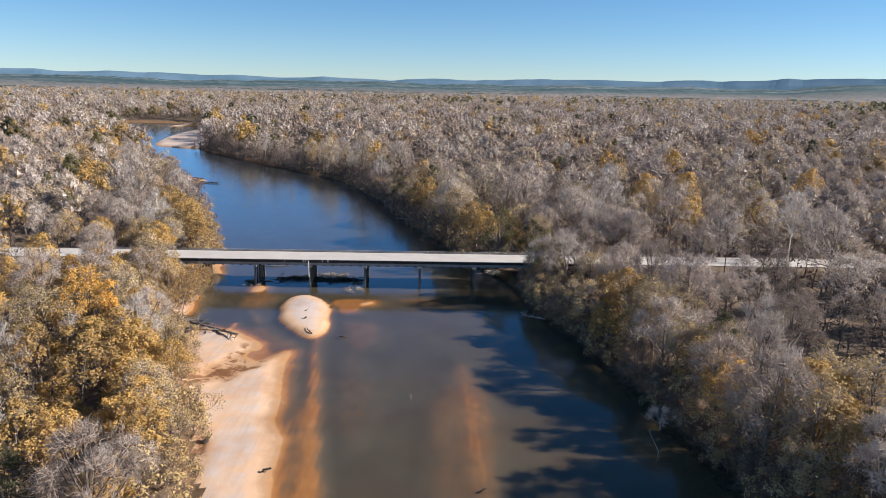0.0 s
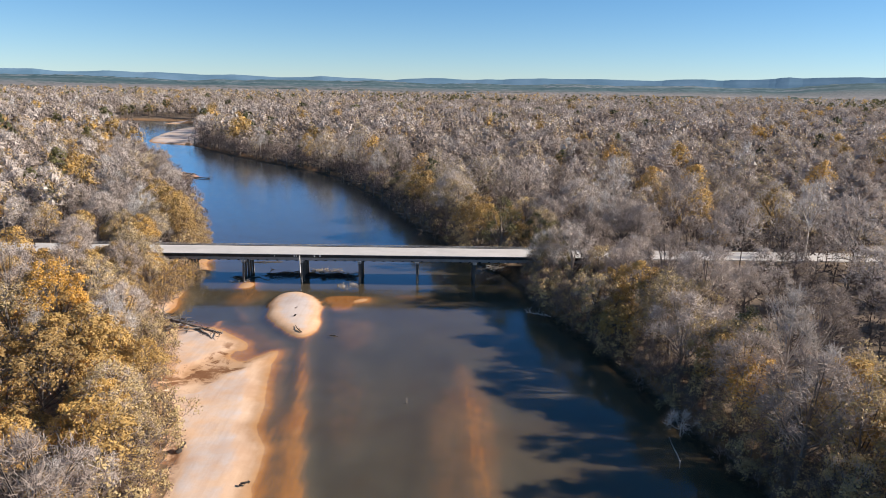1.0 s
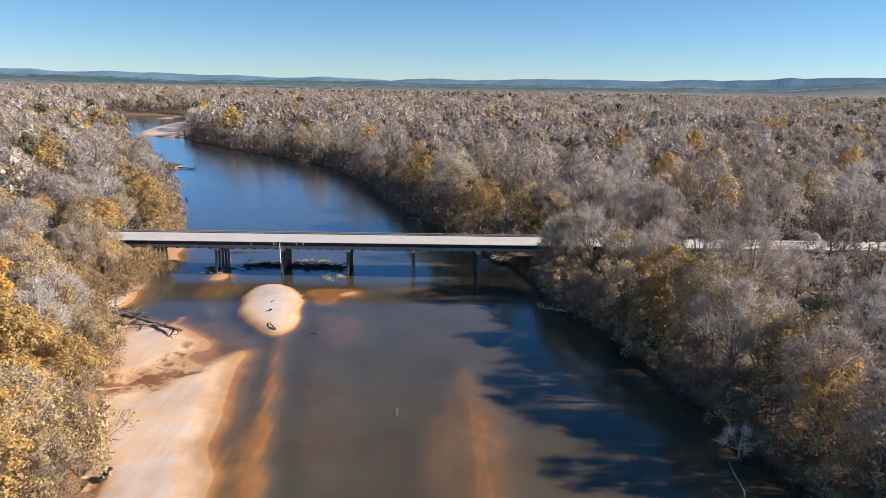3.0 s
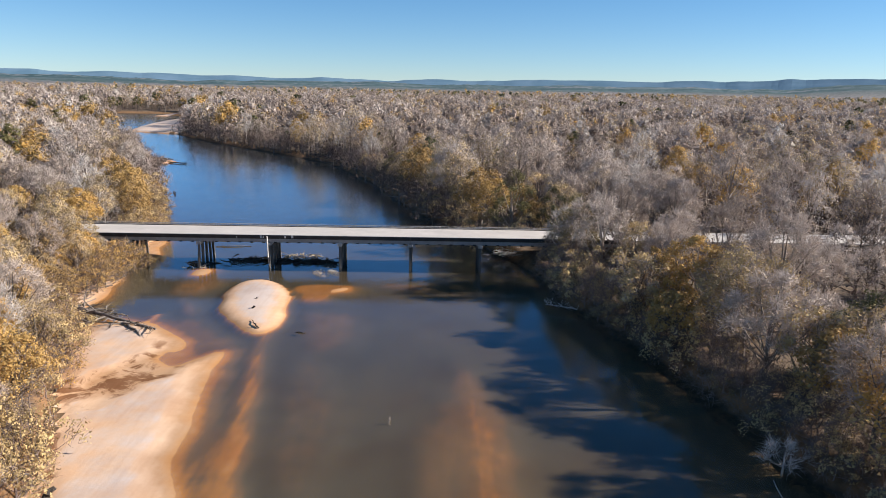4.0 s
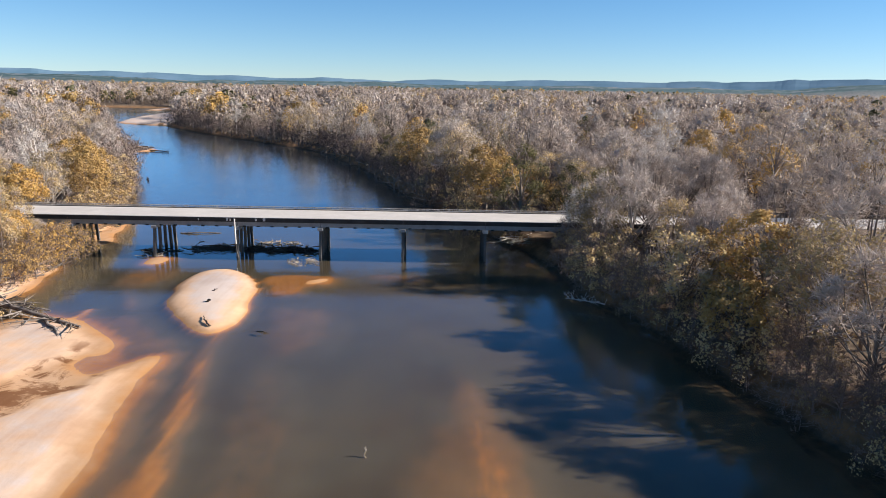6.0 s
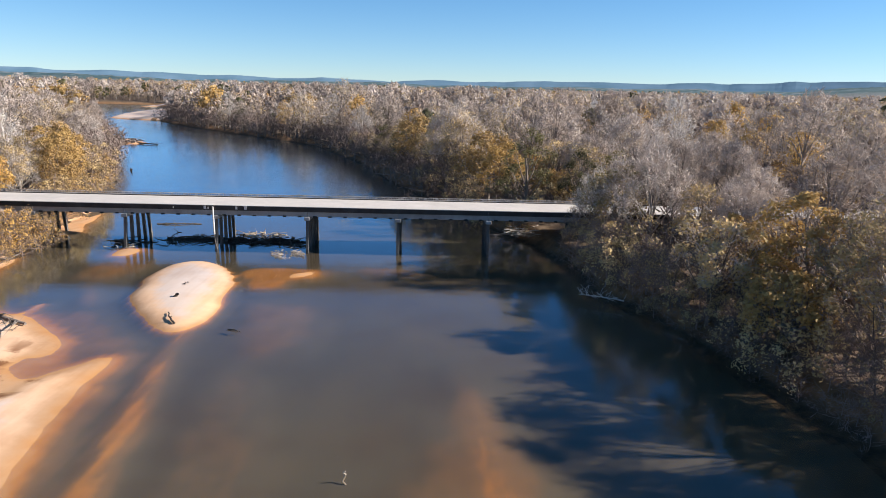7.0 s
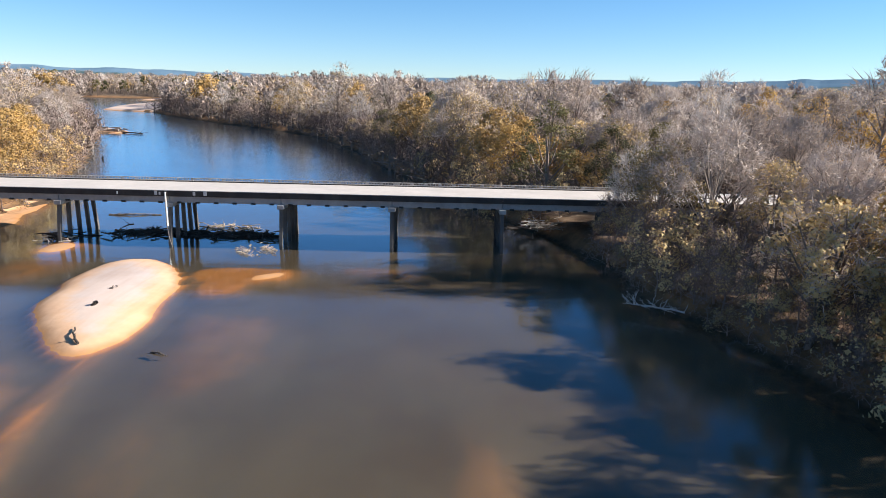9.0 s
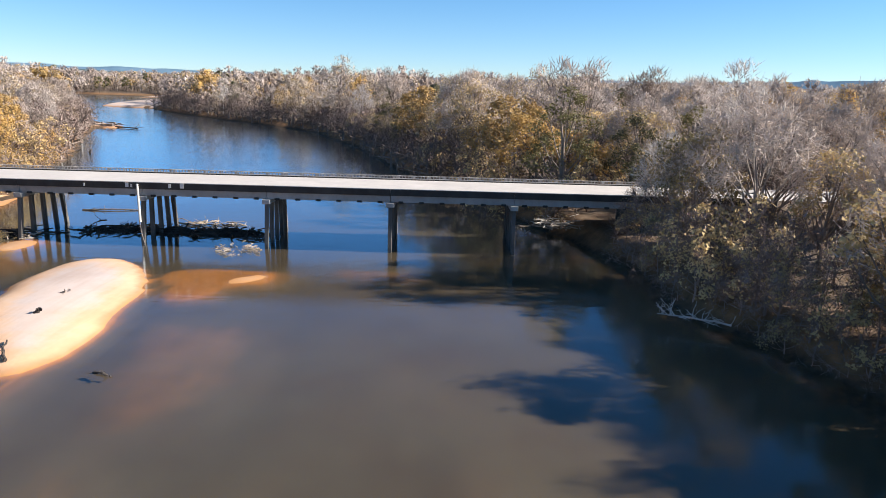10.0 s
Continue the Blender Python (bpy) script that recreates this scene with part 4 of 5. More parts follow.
FAR = {
    "bare_tree": [dome(s, h, r, 8, twigs=26, width=0.26, inner=0, rough=0.1, flat=0.9, core=0.42) for s, h, r in ((201, 16, 6.8), (202, 13, 6.2), (203, 18, 7.4))],
    "golden_tree": [dome(211, 16, 6.4, 8, twigs=3, leaves=22, leaf=0.6, inner=0, rough=0.1, flat=0.9, core=0.42)],
    "tan_tree": [dome(221, 16, 6.6, 8, twigs=13, leaves=12, width=0.27, leaf=0.58, inner=0, rough=0.1, flat=0.9, core=0.42), dome(222, 13, 6.2, 8, twigs=13, leaves=12, width=0.27, leaf=0.58, inner=0, rough=0.1, flat=0.9, core=0.42)],
    "pale_tree": [dome(231, 16, 6.4, 8, twigs=20, width=0.23, inner=0, rough=0.1, flat=0.7, core=0.5)],
    "evergreen_tree": [dome(241, 17, 5.4, 8, twigs=2, leaves=14, leaf=1.1, low=0.4, inner=0, rough=0.1, flat=0.9)],
}
THIN = {
    "bare_tree": [dome(s, h, r, 6, twigs=9, width=0.75, inner=0, core=0) for s, h, r in ((401, 16, 7.6), (402, 14, 7.0))],
    "golden_tree": [dome(411, 16, 7.0, 6, leaves=7, leaf=1.4, inner=0, core=0)],
    "tan_tree": [dome(421, 16, 7.2, 6, twigs=5, leaves=4, width=0.75, leaf=1.3, inner=0, core=0)],
    "pale_tree": [dome(431, 16, 7.0, 6, twigs=8, width=0.65, inner=0, core=0)],
    "evergreen_tree": [dome(441, 17, 5.8, 6, leaves=8, leaf=1.5, low=0.4, inner=0, core=0)],
}
masses = {}


def mass(kind, templates, xs, ys, zs, scale_lo, scale_hi):
    """Many trees at once, as loose triangles."""
    which = rng.integers(0, len(templates), len(xs))
    for i, t in enumerate(templates):
        sel = which == i
        n = int(sel.sum())
        if not n:
            continue
        a = rng.uniform(0, 2 * np.pi, n)
        s = rng.uniform(scale_lo, scale_hi, n)
        c, sn = np.cos(a), np.sin(a)
        tone = rng.random(n)
        for slot, tris in t.items():
            if not len(tris):
                continue
            p = tris[None] * s[:, None, None, None]
            out = np.empty(p.shape, dtype=np.float32)
            out[..., 0] = p[..., 0] * c[:, None, None] - p[..., 1] * sn[:, None, None] + xs[sel][:, None, None]
            out[..., 1] = p[..., 0] * sn[:, None, None] + p[..., 1] * c[:, None, None] + ys[sel][:, None, None]
            out[..., 2] = p[..., 2] + zs[sel][:, None, None]
            masses.setdefault((kind, slot), []).append((out.reshape(-1, 3, 3), np.repeat(tone, len(tris))))


def kinds_for(xs, ys, ds):
    r = rng.random(len(xs))
    return np.array([pick_kind(float(x), float(y), float(d), float(q)) for x, y, d, q in zip(xs, ys, ds, r)])


def in_view(xs, ys, pad):
    """Land that the flight looks over, with a margin."""
    ahead = ys + 185
    return (ahead > 0) & (np.abs(xs - 4) < ahead * 0.72 + pad)


mx, my = scatter(-260, 260, -150, 260, 9.6)
keep, md = wooded(mx, my, 1.2)
keep &= in_view(mx, my, 30) & ~near_zone(mx, my, md) & apart(mx, my, 6.5)
mx, my, md = mx[keep], my[keep], md[keep]
kinds = kinds_for(mx, my, md)
mz = land_height(mx, my) - 0.2
for k in KINDS:
    if k in MID:
        close = (np.abs(mx - 5) < 112) & (my < 110) & (my > -90) | (md < 27) & (my < 300)
        s = (kinds == k) & close
        mass(k, INNER[k], mx[s], my[s], mz[s], 0.55, 1.15)
        s = (kinds == k) & ~close
        mass(k, MID[k], mx[s], my[s], mz[s], 0.55, 1.18)
for lo, hi, step, s0, s1 in ((260, 850, 12.4, 0.76, 1.36), (850, 1500, 18.5, 0.9, 1.35)):
    fx, fy = scatter(-hi * 0.8 - 150, hi * 0.8 + 150, -150 if lo < 600 else lo * 0.6, hi, step)
    keep, fd = wooded(fx, fy, 2.0)
    inner = (np.abs(fx) < 260) & (fy < 260) if lo == 260 else (fy < lo)
    keep &= in_view(fx, fy, 60) & ~inner & apart(fx, fy, 8)
    fx, fy, fd = fx[keep], fy[keep], fd[keep]
    kinds = kinds_for(fx, fy, fd)
    if lo > 600:
        az = np.arctan2(fx, fy + 160)
        dark = (lump(fx * 0.3, fy, 120, 77) > 0.5) | ((az > 0.58) & (fy > 1000))
        kinds = np.where(dark & (rng.random(len(fx)) < 0.6), "evergreen_tree", kinds)
    fz = land_height(fx, fy) - 0.2
    for k in FAR:
        s = kinds == k
        mass(k, (FAR if lo < 600 else THIN)[k], fx[s], fy[s], fz[s], s0, s1)
for k, x, y in STANDOUT:
    d = -signed(np.array([x]), np.array([y]), RIVER)
    z = land_height(np.array([x]), np.array([y])) - 0.2
    if near_zone(np.array([x]), np.array([y]), d)[0]:
        plant(k, x, pose(x, y, float(z[0]), 0, 0, 31 * x))
    else:
        mass(k, (INNER if math.hypot(x, y + 160) < 300 else MID)[k], np.array([float(x)]), np.array([float(y)]), z, 1.1, 1.3)
# one tree upstream stands clear of the skyline
mass("tan_tree", INNER["tan_tree"][:1], np.array([-32.0]), np.array([168.0]), np.array([2.4]), 1.48, 1.5)
# woods behind the start of the flight
qx, qy = scatter(-150, 170, -260, -118, 10.5)
keep, qd = wooded(qx, qy, 2.0)
keep &= ~near_zone(qx, qy, qd) & ~(in_view(qx, qy, 30) & (qy > -150))
qx, qy, qd = qx[keep], qy[keep], qd[keep]
kinds = kinds_for(qx, qy, qd)
for k in FAR:
    s = kinds == k
    mass(k, FAR[k], qx[s], qy[s], land_height(qx[s], qy[s]) - 0.2, 0.7, 1.1)
# undergrowth
BRUSHES = [dome(301, 4.2, 3.0, 6, core=0, twigs=20, leaves=8, leaf=0.22, width=0.05, low=0.3), dome(302, 3.2, 3.2, 6, core=0, twigs=14, width=0.06, low=0.3)]
THICKETS = [dome(303, 6.0, 3.6, 6, core=0, twigs=9, width=0.12, low=0.35), dome(304, 4.6, 3.8, 6, core=0, twigs=9, width=0.12, low=0.35)]
ux, uy = scatter(-170, 190, -110, 200, 6.4)
keep, ud = wooded(ux, uy, 5.0)
keep &= in_view(ux, uy, 20)
mass("shrub", THICKETS, ux[keep], uy[keep], land_height(ux[keep], uy[keep]) - 0.2, 0.7, 1.4)
# low brush along the farther banks
bx, by = scatter(-330, 120, 42, 480, 3.4)
keep, bd = wooded(bx, by, -1.4)
keep &= (bd < 9) & in_view(bx, by, 20)
mass("shrub", BRUSHES, bx[keep], by[keep], np.maximum(0, land_height(bx[keep], by[keep])) - 0.2, 0.9, 2.2)


def build_canopy():
    """The tops of the distant woods: one lumpy sheet that rests on the land by its skirts."""
    m = Nodes("distant_woods", 0.95, 0.1)
    tree = m.noise(0.09, 5, 0.7)
    stand = m.noise(0.0022, 5, 0.6, (0.5, 1.5, 1.0))
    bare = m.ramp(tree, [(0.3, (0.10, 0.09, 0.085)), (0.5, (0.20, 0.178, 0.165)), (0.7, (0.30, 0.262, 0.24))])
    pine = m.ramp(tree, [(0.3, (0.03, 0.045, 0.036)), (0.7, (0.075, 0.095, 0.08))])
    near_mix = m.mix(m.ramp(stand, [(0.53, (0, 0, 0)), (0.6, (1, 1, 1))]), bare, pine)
    # farther stands: aerial haze is painted in as a bluer colour along y
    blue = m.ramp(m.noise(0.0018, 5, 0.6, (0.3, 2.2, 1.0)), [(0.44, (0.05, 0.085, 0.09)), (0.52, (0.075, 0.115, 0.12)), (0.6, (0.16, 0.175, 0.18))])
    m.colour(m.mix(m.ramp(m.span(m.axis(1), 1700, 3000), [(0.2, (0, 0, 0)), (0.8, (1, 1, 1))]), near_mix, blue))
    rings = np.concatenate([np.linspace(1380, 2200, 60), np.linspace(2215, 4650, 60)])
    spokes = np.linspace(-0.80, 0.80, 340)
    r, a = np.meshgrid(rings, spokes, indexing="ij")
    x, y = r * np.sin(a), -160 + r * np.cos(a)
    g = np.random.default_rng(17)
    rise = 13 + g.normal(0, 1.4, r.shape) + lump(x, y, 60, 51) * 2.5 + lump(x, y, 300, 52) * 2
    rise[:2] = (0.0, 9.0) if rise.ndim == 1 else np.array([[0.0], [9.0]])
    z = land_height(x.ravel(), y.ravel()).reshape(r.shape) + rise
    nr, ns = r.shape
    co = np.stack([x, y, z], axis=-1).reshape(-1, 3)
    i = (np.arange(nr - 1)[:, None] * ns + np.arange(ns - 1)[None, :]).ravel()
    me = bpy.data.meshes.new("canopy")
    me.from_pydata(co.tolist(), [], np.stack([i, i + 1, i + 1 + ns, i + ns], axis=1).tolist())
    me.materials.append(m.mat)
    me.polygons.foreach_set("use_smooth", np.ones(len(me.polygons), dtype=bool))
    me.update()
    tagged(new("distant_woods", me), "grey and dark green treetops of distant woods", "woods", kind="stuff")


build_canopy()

NAMES = {"shrub": "bank_brush", "bare_tree": "bare_woods", "golden_tree": "golden_woods", "tan_tree": "tan_woods", "pale_tree": "pale_woods", "evergreen_tree": "evergreen_woods"}
for kind, name in NAMES.items():
    root = tagged(new(name), KINDS[kind]["label"].replace("tree", "woods", 1) + " across the flood plain", "woods", kind="stuff")
    for slot, mat in (("wood", PALEBARK if kind == "pale_tree" else SHADEWOOD), ("twigs", KINDS[kind]["twig"]), ("leaves", KINDS[kind]["leaf"])):
        tris = masses.get((kind, slot))
        if tris and mat:
            tones = np.concatenate([t for _, t in tris])
            tris = np.concatenate([t for t, _ in tris])
            part(slot, soup(slot, (tris, mat), tones=tones), None, root)

# ---- driftwood, snags and fallen wood ----
def log_mesh(name, length, r0, r1, bend, seed, stubs=2):
    """A weathered log along +x from the origin, with broken branch stubs."""
    g = np.random.default_rng(seed)
    verts, faces = [], []
    pts = [Vector((length * u, bend * math.sin(math.pi * u) + g.normal(0, 0.03), g.normal(0, 0.04) * length * 0.2)) for u in (0, 0.25, 0.5, 0.75, 1.0)]
    tube(verts, faces, pts, [r0 * 1.05, r0, r0 * 0.6 + r1 * 0.4, r0 * 0.3 + r1 * 0.7, r1], 7)
    faces.append(tuple(range(6, -1, -1)))
    for k in range(stubs):
        p = pts[1 + k % 3]
        d = Vector((g.uniform(0.1, 0.9), g.normal(0, 0.8), g.uniform(0.1, 0.8))).normalized() * length * g.uniform(0.15, 0.35)
        tube(verts, faces, [p, p + d * 0.5 + Vector((0, 0, 0.04)), p + d], [r1 * 0.8 + 0.02, r1 * 0.5 + 0.015, 0.012], 5)
    return mesh_from(name, verts, faces, DRIFT)


def heap(name, label, ends, count, lengths, radius, seed, spread, material=None, top=0.4, aim=None):
    """A heap of driftwood logs strewn along the line between two places."""
    g = np.random.default_rng(seed)
    a, b = Vector(ends[0]), Vector(ends[1])
    root = tagged(new(name), label, "driftwood")
    root.location = a.lerp(b, 0.5)
    along = math.degrees(math.atan2(b.y - a.y, b.x - a.x))
    kinds = [log_mesh("log", g.uniform(*lengths), radius * g.uniform(0.7, 1.4), radius * 0.35, g.normal(0, 0.12), seed * 10 + k, 1 + k % 2) for k in range(5)]
    if material:
        for me in kinds:
            me.materials[0] = material
    for k in range(count):
        p = a.lerp(b, g.random()) - root.location
        ob = part("log", kinds[k % 5], None, root)
        turn = g.normal(0, 28) + (0 if g.random() < 0.7 else 80) + (180 if g.random() < 0.5 else 0)
        ob.matrix_basis = pose(p.x + g.normal(0, spread), p.y + g.normal(0, spread), abs(g.normal(0, top * 0.5)) + 0.05, g.uniform(0, 360), g.normal(0, 5), (along if aim is None else aim) + turn) @ pose(-2, 0, 0)
    return root


def fallen(name, label, a, b, r0, r1, branches, seed, material, spread=0.9, lift=0.5):
    """A fallen trunk between two places with broken boughs."""
    g = np.random.default_rng(seed)
    root = tagged(new(name), label, "driftwood")
    a, b = Vector(a), Vector(b)
    root.location = a
    d = b - a
    verts, faces = [], []
    pts = [d * u + Vector((g.normal(0, 0.12), g.normal(0, 0.12), 0.12 * math.sin(3.1 * u))) for u in (0, 0.2, 0.4, 0.6, 0.8, 1.0)]
    tube(verts, faces, pts, [r0 + (r1 - r0) * u for u in (0, 0.2, 0.4, 0.6, 0.8, 1.0)], 8)
    faces.append(tuple(range(7, -1, -1)))
    part("trunk", mesh_from("trunk", verts, faces, material), None, root)
    for k in range(branches):
        p = d * g.uniform(0.05, 0.98)
        length = d.length * g.uniform(0.12, 0.32)
        w = (d.normalized() * g.uniform(-0.3, 0.9) + Vector((g.normal(0, spread), g.normal(0, spread), abs(g.normal(0, lift))))).normalized()
        verts, faces = [], []
        q = p + w * length * 0.5 + Vector(g.normal(0, 0.12, 3))
        e = p + w * length
        tube(verts, faces, [p, q, e], [r1 * 0.7 + 0.02, r1 * 0.45 + 0.012, 0.012], 5)
        for _ in range(3):
            f = q.lerp(e, g.random())
            tube(verts, faces, [f, f + (w + Vector(g.normal(0, 0.7, 3))).normalized() * length * g.uniform(0.25, 0.5)], [r1 * 0.3 + 0.01, 0.008], 4)
        part("bough", mesh_from("bough", verts, faces, material), None, root)
    return root


PALEDRIFT = make_bark("bleached_driftwood", (0.26, 0.21, 0.16), (0.50, 0.42, 0.34), 0.9)
DARKDRIFT = make_bark("sodden_driftwood", (0.03, 0.025, 0.022), (0.10, 0.085, 0.075), 0.9)
fallen("fallen_tree", "dark weathered fallen tree lying across the beach tip", (-52.5, -27.5, 0.9), (-36.4, -35.4, 0.45), 0.42, 0.16, 16, 71, DRIFT, 0.8, 0.35)
fallen("fallen_tree", "dark weathered forked bough lying on the beach", (-41.5, -33.5, 0.7), (-37.2, -38.4, 0.45), 0.22, 0.09, 5, 72, DRIFT, 0.8, 0.3)
heap("root_tangle", "tangle of grey roots and branches at the beach tip", ((-53, -27, 0.6), (-45, -31, 0.6)), 16, (2.0, 4.5), 0.09, 73, 0.9, top=0.8)
fallen("driftwood_log", "dark driftwood log lying on the white sand islet", (-23.2, -31.6, 0.66), (-21.6, -34.6, 0.5), 0.05, 0.11, 1, 74, DARKDRIFT, 0.1, 0.1)
fallen("driftwood_stump", "small black stump on the white sand islet", (-24.5, -26.1, 0.55), (-24.35, -25.95, 0.9), 0.2, 0.13, 2, 75, DARKDRIFT, 0.9, 0.3)
fallen("driftwood_stick", "thin grey stick lying on the white sand islet", (-25.4, -21.4, 0.66), (-24.9, -20.4, 0.7), 0.05, 0.03, 2, 76, DRIFT, 0.5, 0.2)
# the raft's dark wood colour stands in for the shade below the deck
heap("log_jam", "dark raft of sodden driftwood logs caught under the bridge", ((-36.5, 6.0, 0), (-16.0, 4.6, 0)), 210, (1.2, 4.2), 0.09, 77, 0.95, DARKDRIFT, 0.14)
heap("driftwood_heap", "pale driftwood heap on the upstream edge of the log jam", ((-26.5, 9.0, 0), (-20.5, 10.2, 0)), 26, (1.0, 3.2), 0.07, 78, 0.5, PALEDRIFT, 0.35)
heap("driftwood_heap", "pale sandy driftwood lodged against the bridge piles", ((-17.2, -2.5, 0), (-15.4, -3.4, 0)), 70, (0.5, 1.1), 0.05, 79, 0.16, PALEDRIFT, 0.2, 15)
heap("driftwood_heap", "tangle of dark branches round the foot of bridge piles", ((-45.0, 1.2, 0), (-38.5, 3.0, 0)), 18, (1.5, 4.0), 0.09, 80, 0.7, DARKDRIFT, 0.5)
heap("driftwood_heap", "bleached root wad beside a bridge pile", ((-43.2, 0.2, 0), (-42.0, -0.6, 0)), 8, (0.8, 2.0), 0.09, 81, 0.3, PALEDRIFT, 0.9)
fallen("floating_log", "long thin log afloat upstream of the bridge", (-44.2, 16.9, 0.03), (-36.3, 17.9, 0.05), 0.14, 0.07, 3, 82, DRIFT, 0.3, 0.1)
fallen("driftwood_stump", "dark upturned stump at the edge of the beach", (-29.2, -77.2, 0.3), (-28.6, -76.4, 1.3), 0.4, 0.2, 6, 83, DARKDRIFT, 0.9, 0.5)
fallen("driftwood_stick", "short black log lying on the pale beach", (-19.0, -84.5, 0.5), (-18.1, -84.0, 0.62), 0.16, 0.1, 3, 84, DARKDRIFT, 0.6, 0.3)
fallen("snag", "thin bleached snag standing out of the water", (-0.15, -61.3, -0.6), (-0.1, -61.2, 0.35), 0.06, 0.05, 0, 85, PALEDRIFT, 0.4, 0.5)
fallen("snag", "dark branching snag breaking the water surface", (9.8, -88.0, -0.1), (10.5, -87.5, 0.25), 0.1, 0.05, 5, 86, DARKDRIFT, 0.8, 0.5)
fallen("fallen_tree", "bleached bare fallen branches trailing over the bank water", (28.2, -25.4, 0.9), (23.4, -23.0, 0.9), 0.08, 0.03, 26, 87, PALEBARK, 0.8, 0.9)
fallen("fallen_tree", "bleached leaning dead trunk over the shaded bank", (35.8, -74.9, 1.8), (36.0, -78.9, -0.3), 0.03, 0.06, 0, 88, PALEBARK, 0.5, 0.4)
fallen("fallen_tree", "dark fallen boughs leaning out over the beach", (-41.0, -84.0, 5.0), (-31.5, -74.5, 1.6), 0.22, 0.07, 12, 89, DRIFT, 0.6, 0.4)
heap("driftwood_heap", "heap of driftwood and stumps on a low far spit", ((-128, 178, 0.3), (-114, 171, 0.3)), 22, (3.0, 8.0), 0.25, 90, 2.0, DRIFT, 1.2)
fallen("floating_log", "dark log reaching off the tip of the far spit", (-114, 171, 0.3), (-104, 166.5, 0.2), 0.3, 0.15, 4, 91, DARKDRIFT, 0.5, 0.4)
heap("driftwood_heap", "pale driftwood heap on the bank under the bridge", ((17.0, 9.6, 0.6), (24.0, 9.4, 1.0)), 24, (1.5, 4.5), 0.09, 92, 0.8, PALEDRIFT, 0.7)
heap("driftwood_heap", "grey sticks strewn on the sandy ledge", ((-55, -8, 0.5), (-53.5, -22, 0.5)), 18, (1.0, 3.5), 0.07, 93, 0.9, DRIFT, 0.3)
plant("orange_tree", 0, pose(-47.5, -65.5, 3.0, 0, 0, 80) @ Matrix.Diagonal((0.38, 0.38, 0.36, 1)), "small bright yellow autumn sapling above the beach")
for x, y, h in ((-82.6, 88.0, 0.9), (-80.6, 88.6, 0.7), (-79.2, 86.2, 0.8)):
    fallen("snag", "dark stump standing out of the water upstream", (x, y, -0.8), (x + 0.3, y + 0.2, h), 0.2, 0.12, 2, int(-x), DARKDRIFT, 0.8, 0.5)
fallen("sunken_log", "dark branching log lying just under the surface", (-15.9, -34.8, -0.05), (-14.4, -35.3, 0.03), 0.07, 0.05, 5, 94, DARKDRIFT, 0.8, 0.05)
fallen("dead_tree", "tall bleached dead trunk standing above the far woods", (-281, 347, 1.5), (-282.5, 347, 29), 0.42, 0.16, 5, 95, PALEBARK, 0.5, 0.6)
heap("driftwood_heap", "pale tangle of roots heaped on the bank under the bridge", ((19.4, 10.6, 0.8), (21.4, 11.2, 1.0)), 34, (1.2, 3.2), 0.06, 96, 0.5, PALEBARK, 1.2)
plant("dead_bush", 0, pose(38.8, -71.0, 0.3, 0, 0, 10))
for x, y, s in ((-55, -5, 0.6), (-54.5, -11, 0.5), (-55.5, -17, 0.8), (-54, -24, 0.6), (-57, -8, 0.9), (-57.5, -14, 0.9), (-56, -1, 1.0), (-57.5, 2, 1.1)):
    plant("shrub", int(x) % 2, pose(x, y, 0.35, 0, 0, x * 50) @ Matrix.Diagonal((s, s, s, 1)))

for k in range(16):
    x, y, s = -57.5 - 7 * rng.random(), -33 + 32 * (k + rng.random()) / 16, rng.uniform(0.34, 0.6)
    plant(("golden_tree", "tan_tree", "golden_tree", "bare_tree")[k % 4], k, pose(x, y, float(land_height(np.array([x]), np.array([y]))[0]) - 0.1, 0, 0, 73 * k) @ Matrix.Diagonal((s, s, s, 1)))

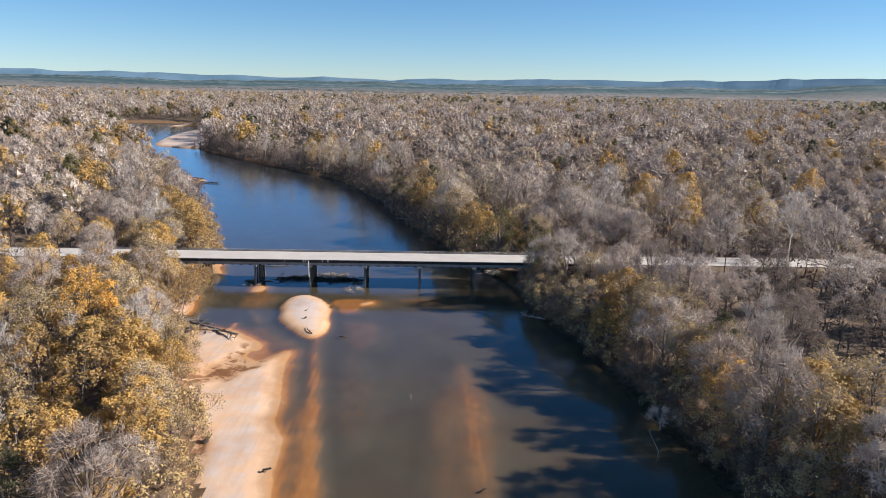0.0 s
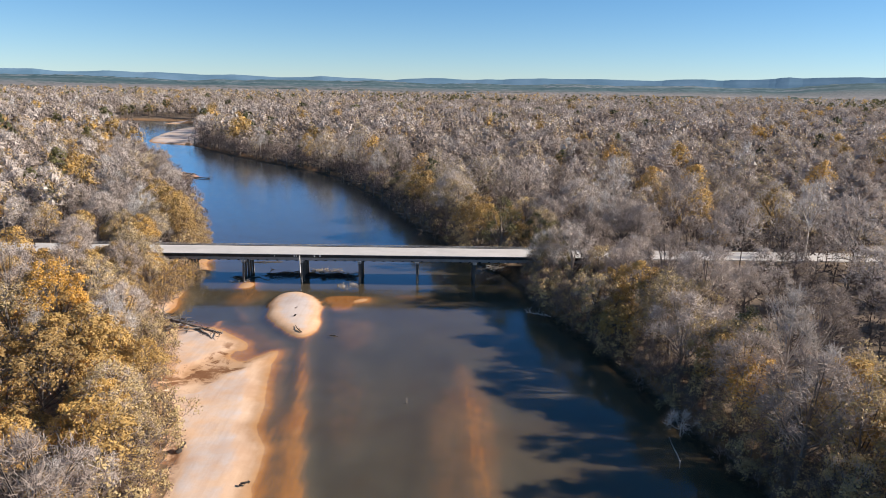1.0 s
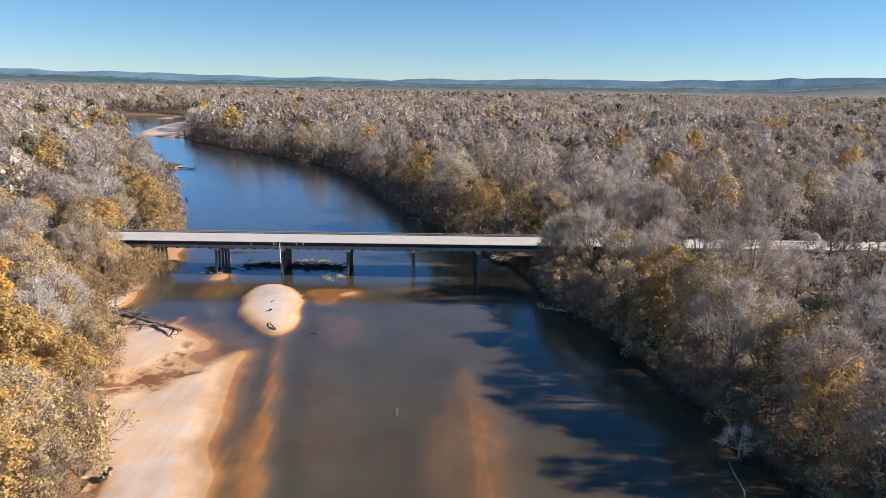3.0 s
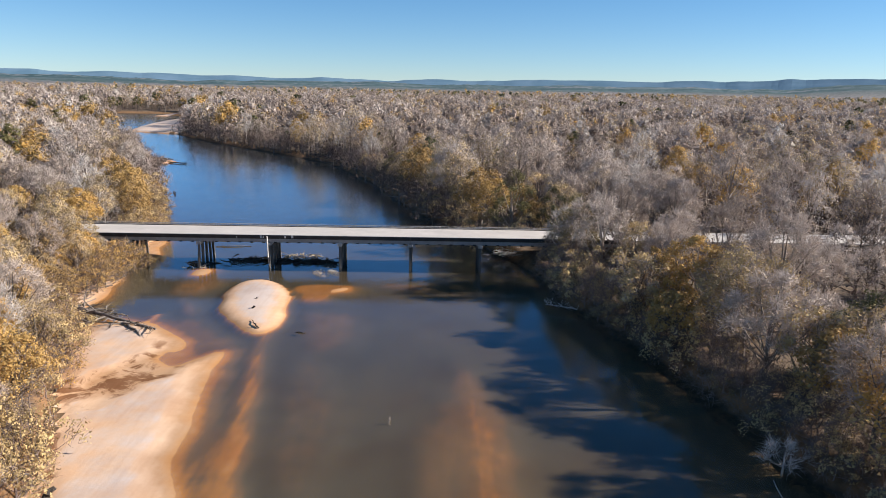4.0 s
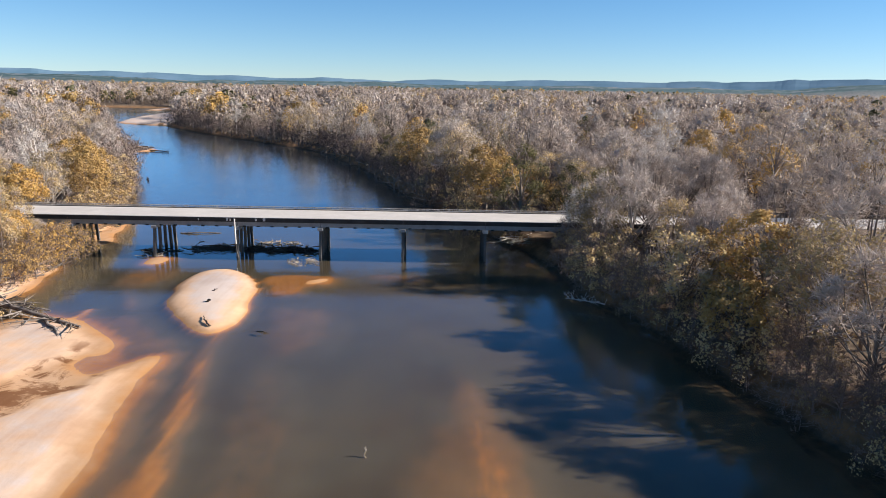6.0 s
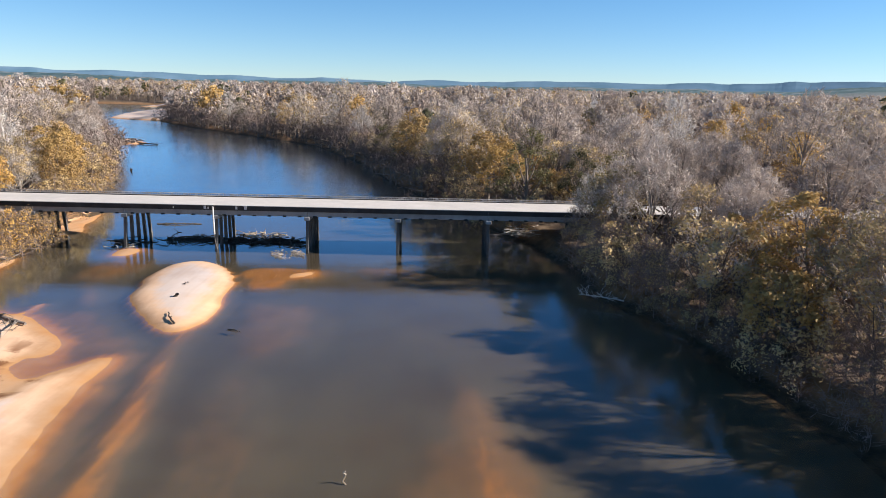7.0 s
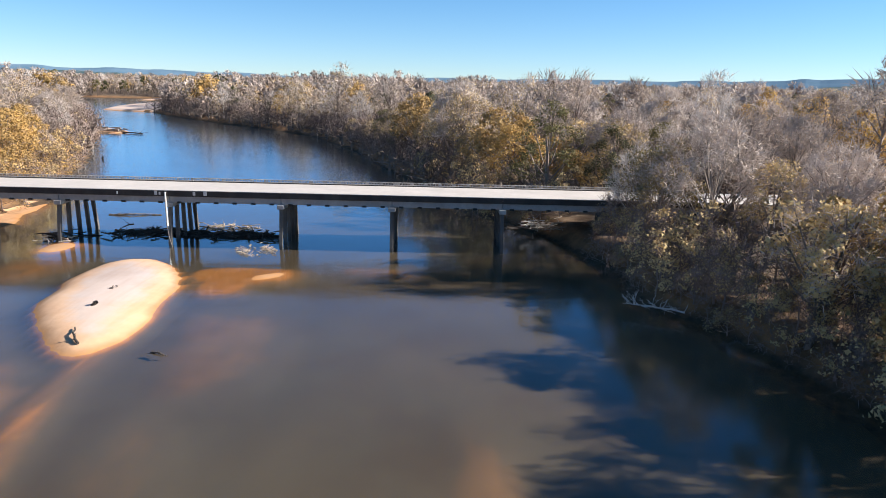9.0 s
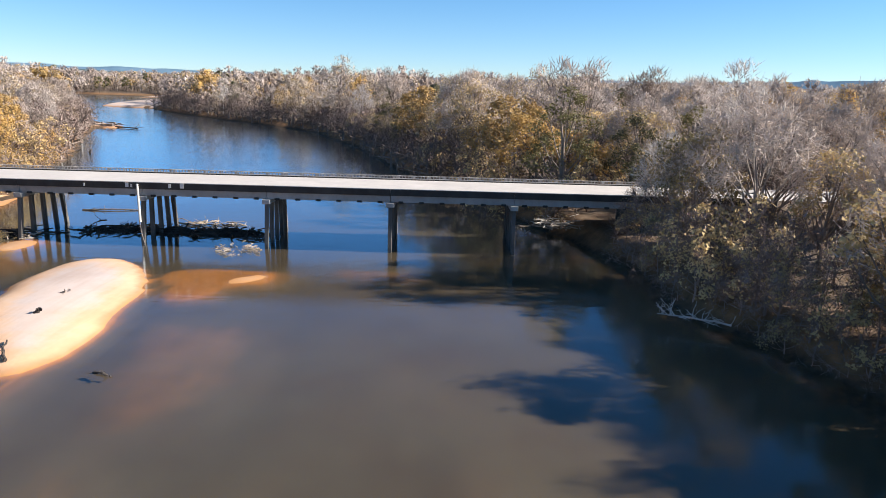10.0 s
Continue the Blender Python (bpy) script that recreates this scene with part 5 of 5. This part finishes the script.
for k in range(34):
    x, y = -53.2 - 6 * rng.random() ** 1.5, -34 + 36 * (k + rng.random()) / 34
    s = rng.uniform(0.8, 1.5)
    plant("golden_shrub" if k % 4 else "shrub", k, pose(x, y, float(land_height(np.array([x]), np.array([y]))[0]) - 0.1, 0, 0, 47 * k) @ Matrix.Diagonal((s, s, s, 1)))
for k in range(36):
    y = -36 - 54 * (k + rng.random()) / 36
    x = float(np.interp(y, (-90, -62, -48, -36), (-27.5, -37.5, -42.5, -47))) - rng.uniform(-0.5, 4.0)
    s = rng.uniform(0.7, 1.3)
    plant(("golden_shrub", "shrub", "leafy_shrub")[k % 3], k // 3, pose(x, y, float(land_height(np.array([x]), np.array([y]))[0]) - 0.1, 0, 0, 47 * k) @ Matrix.Diagonal((s, s, s, 1)))

for k in range(26):
    y = 12 + 60 * (k + rng.random()) / 26
    x = float(np.interp(y, (0, 26, 50, 76), (-57, -61, -71, -80))) - rng.uniform(-0.6, 3.0)
    s = rng.uniform(0.9, 1.6)
    plant("golden_shrub" if k % 3 else "leafy_shrub", k, pose(x, y, float(land_height(np.array([x]), np.array([y]))[0]) - 0.1, 0, 0, 47 * k) @ Matrix.Diagonal((s, s, s, 1)))

for x, y, s in ((19.5, 12.5, 1.0), (20.8, 13.2, 1.2), (11.0, 19.5, 1.1), (12.0, 21.0, 1.3), (23.5, 12.0, 0.9)):
    plant("leafy_shrub", int(y), pose(x, y, float(land_height(np.array([x]), np.array([y]))[0]) - 0.1, 0, 0, 47 * x) @ Matrix.Diagonal((s, s, s, 1)))
for x, y, s, k in ((44, -36, 1.0, "golden_tree"), (44, -50, 1.0, "tan_tree")):
    plant(k, int(x), pose(x, y, 2.6, 0, 0, 29 * x) @ Matrix.Diagonal((s, s, s, 1)))

# ---- far ridges on the skyline ----
def build_ridge():
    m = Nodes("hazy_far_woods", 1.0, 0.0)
    # the blue haze of distance is put into this base colour
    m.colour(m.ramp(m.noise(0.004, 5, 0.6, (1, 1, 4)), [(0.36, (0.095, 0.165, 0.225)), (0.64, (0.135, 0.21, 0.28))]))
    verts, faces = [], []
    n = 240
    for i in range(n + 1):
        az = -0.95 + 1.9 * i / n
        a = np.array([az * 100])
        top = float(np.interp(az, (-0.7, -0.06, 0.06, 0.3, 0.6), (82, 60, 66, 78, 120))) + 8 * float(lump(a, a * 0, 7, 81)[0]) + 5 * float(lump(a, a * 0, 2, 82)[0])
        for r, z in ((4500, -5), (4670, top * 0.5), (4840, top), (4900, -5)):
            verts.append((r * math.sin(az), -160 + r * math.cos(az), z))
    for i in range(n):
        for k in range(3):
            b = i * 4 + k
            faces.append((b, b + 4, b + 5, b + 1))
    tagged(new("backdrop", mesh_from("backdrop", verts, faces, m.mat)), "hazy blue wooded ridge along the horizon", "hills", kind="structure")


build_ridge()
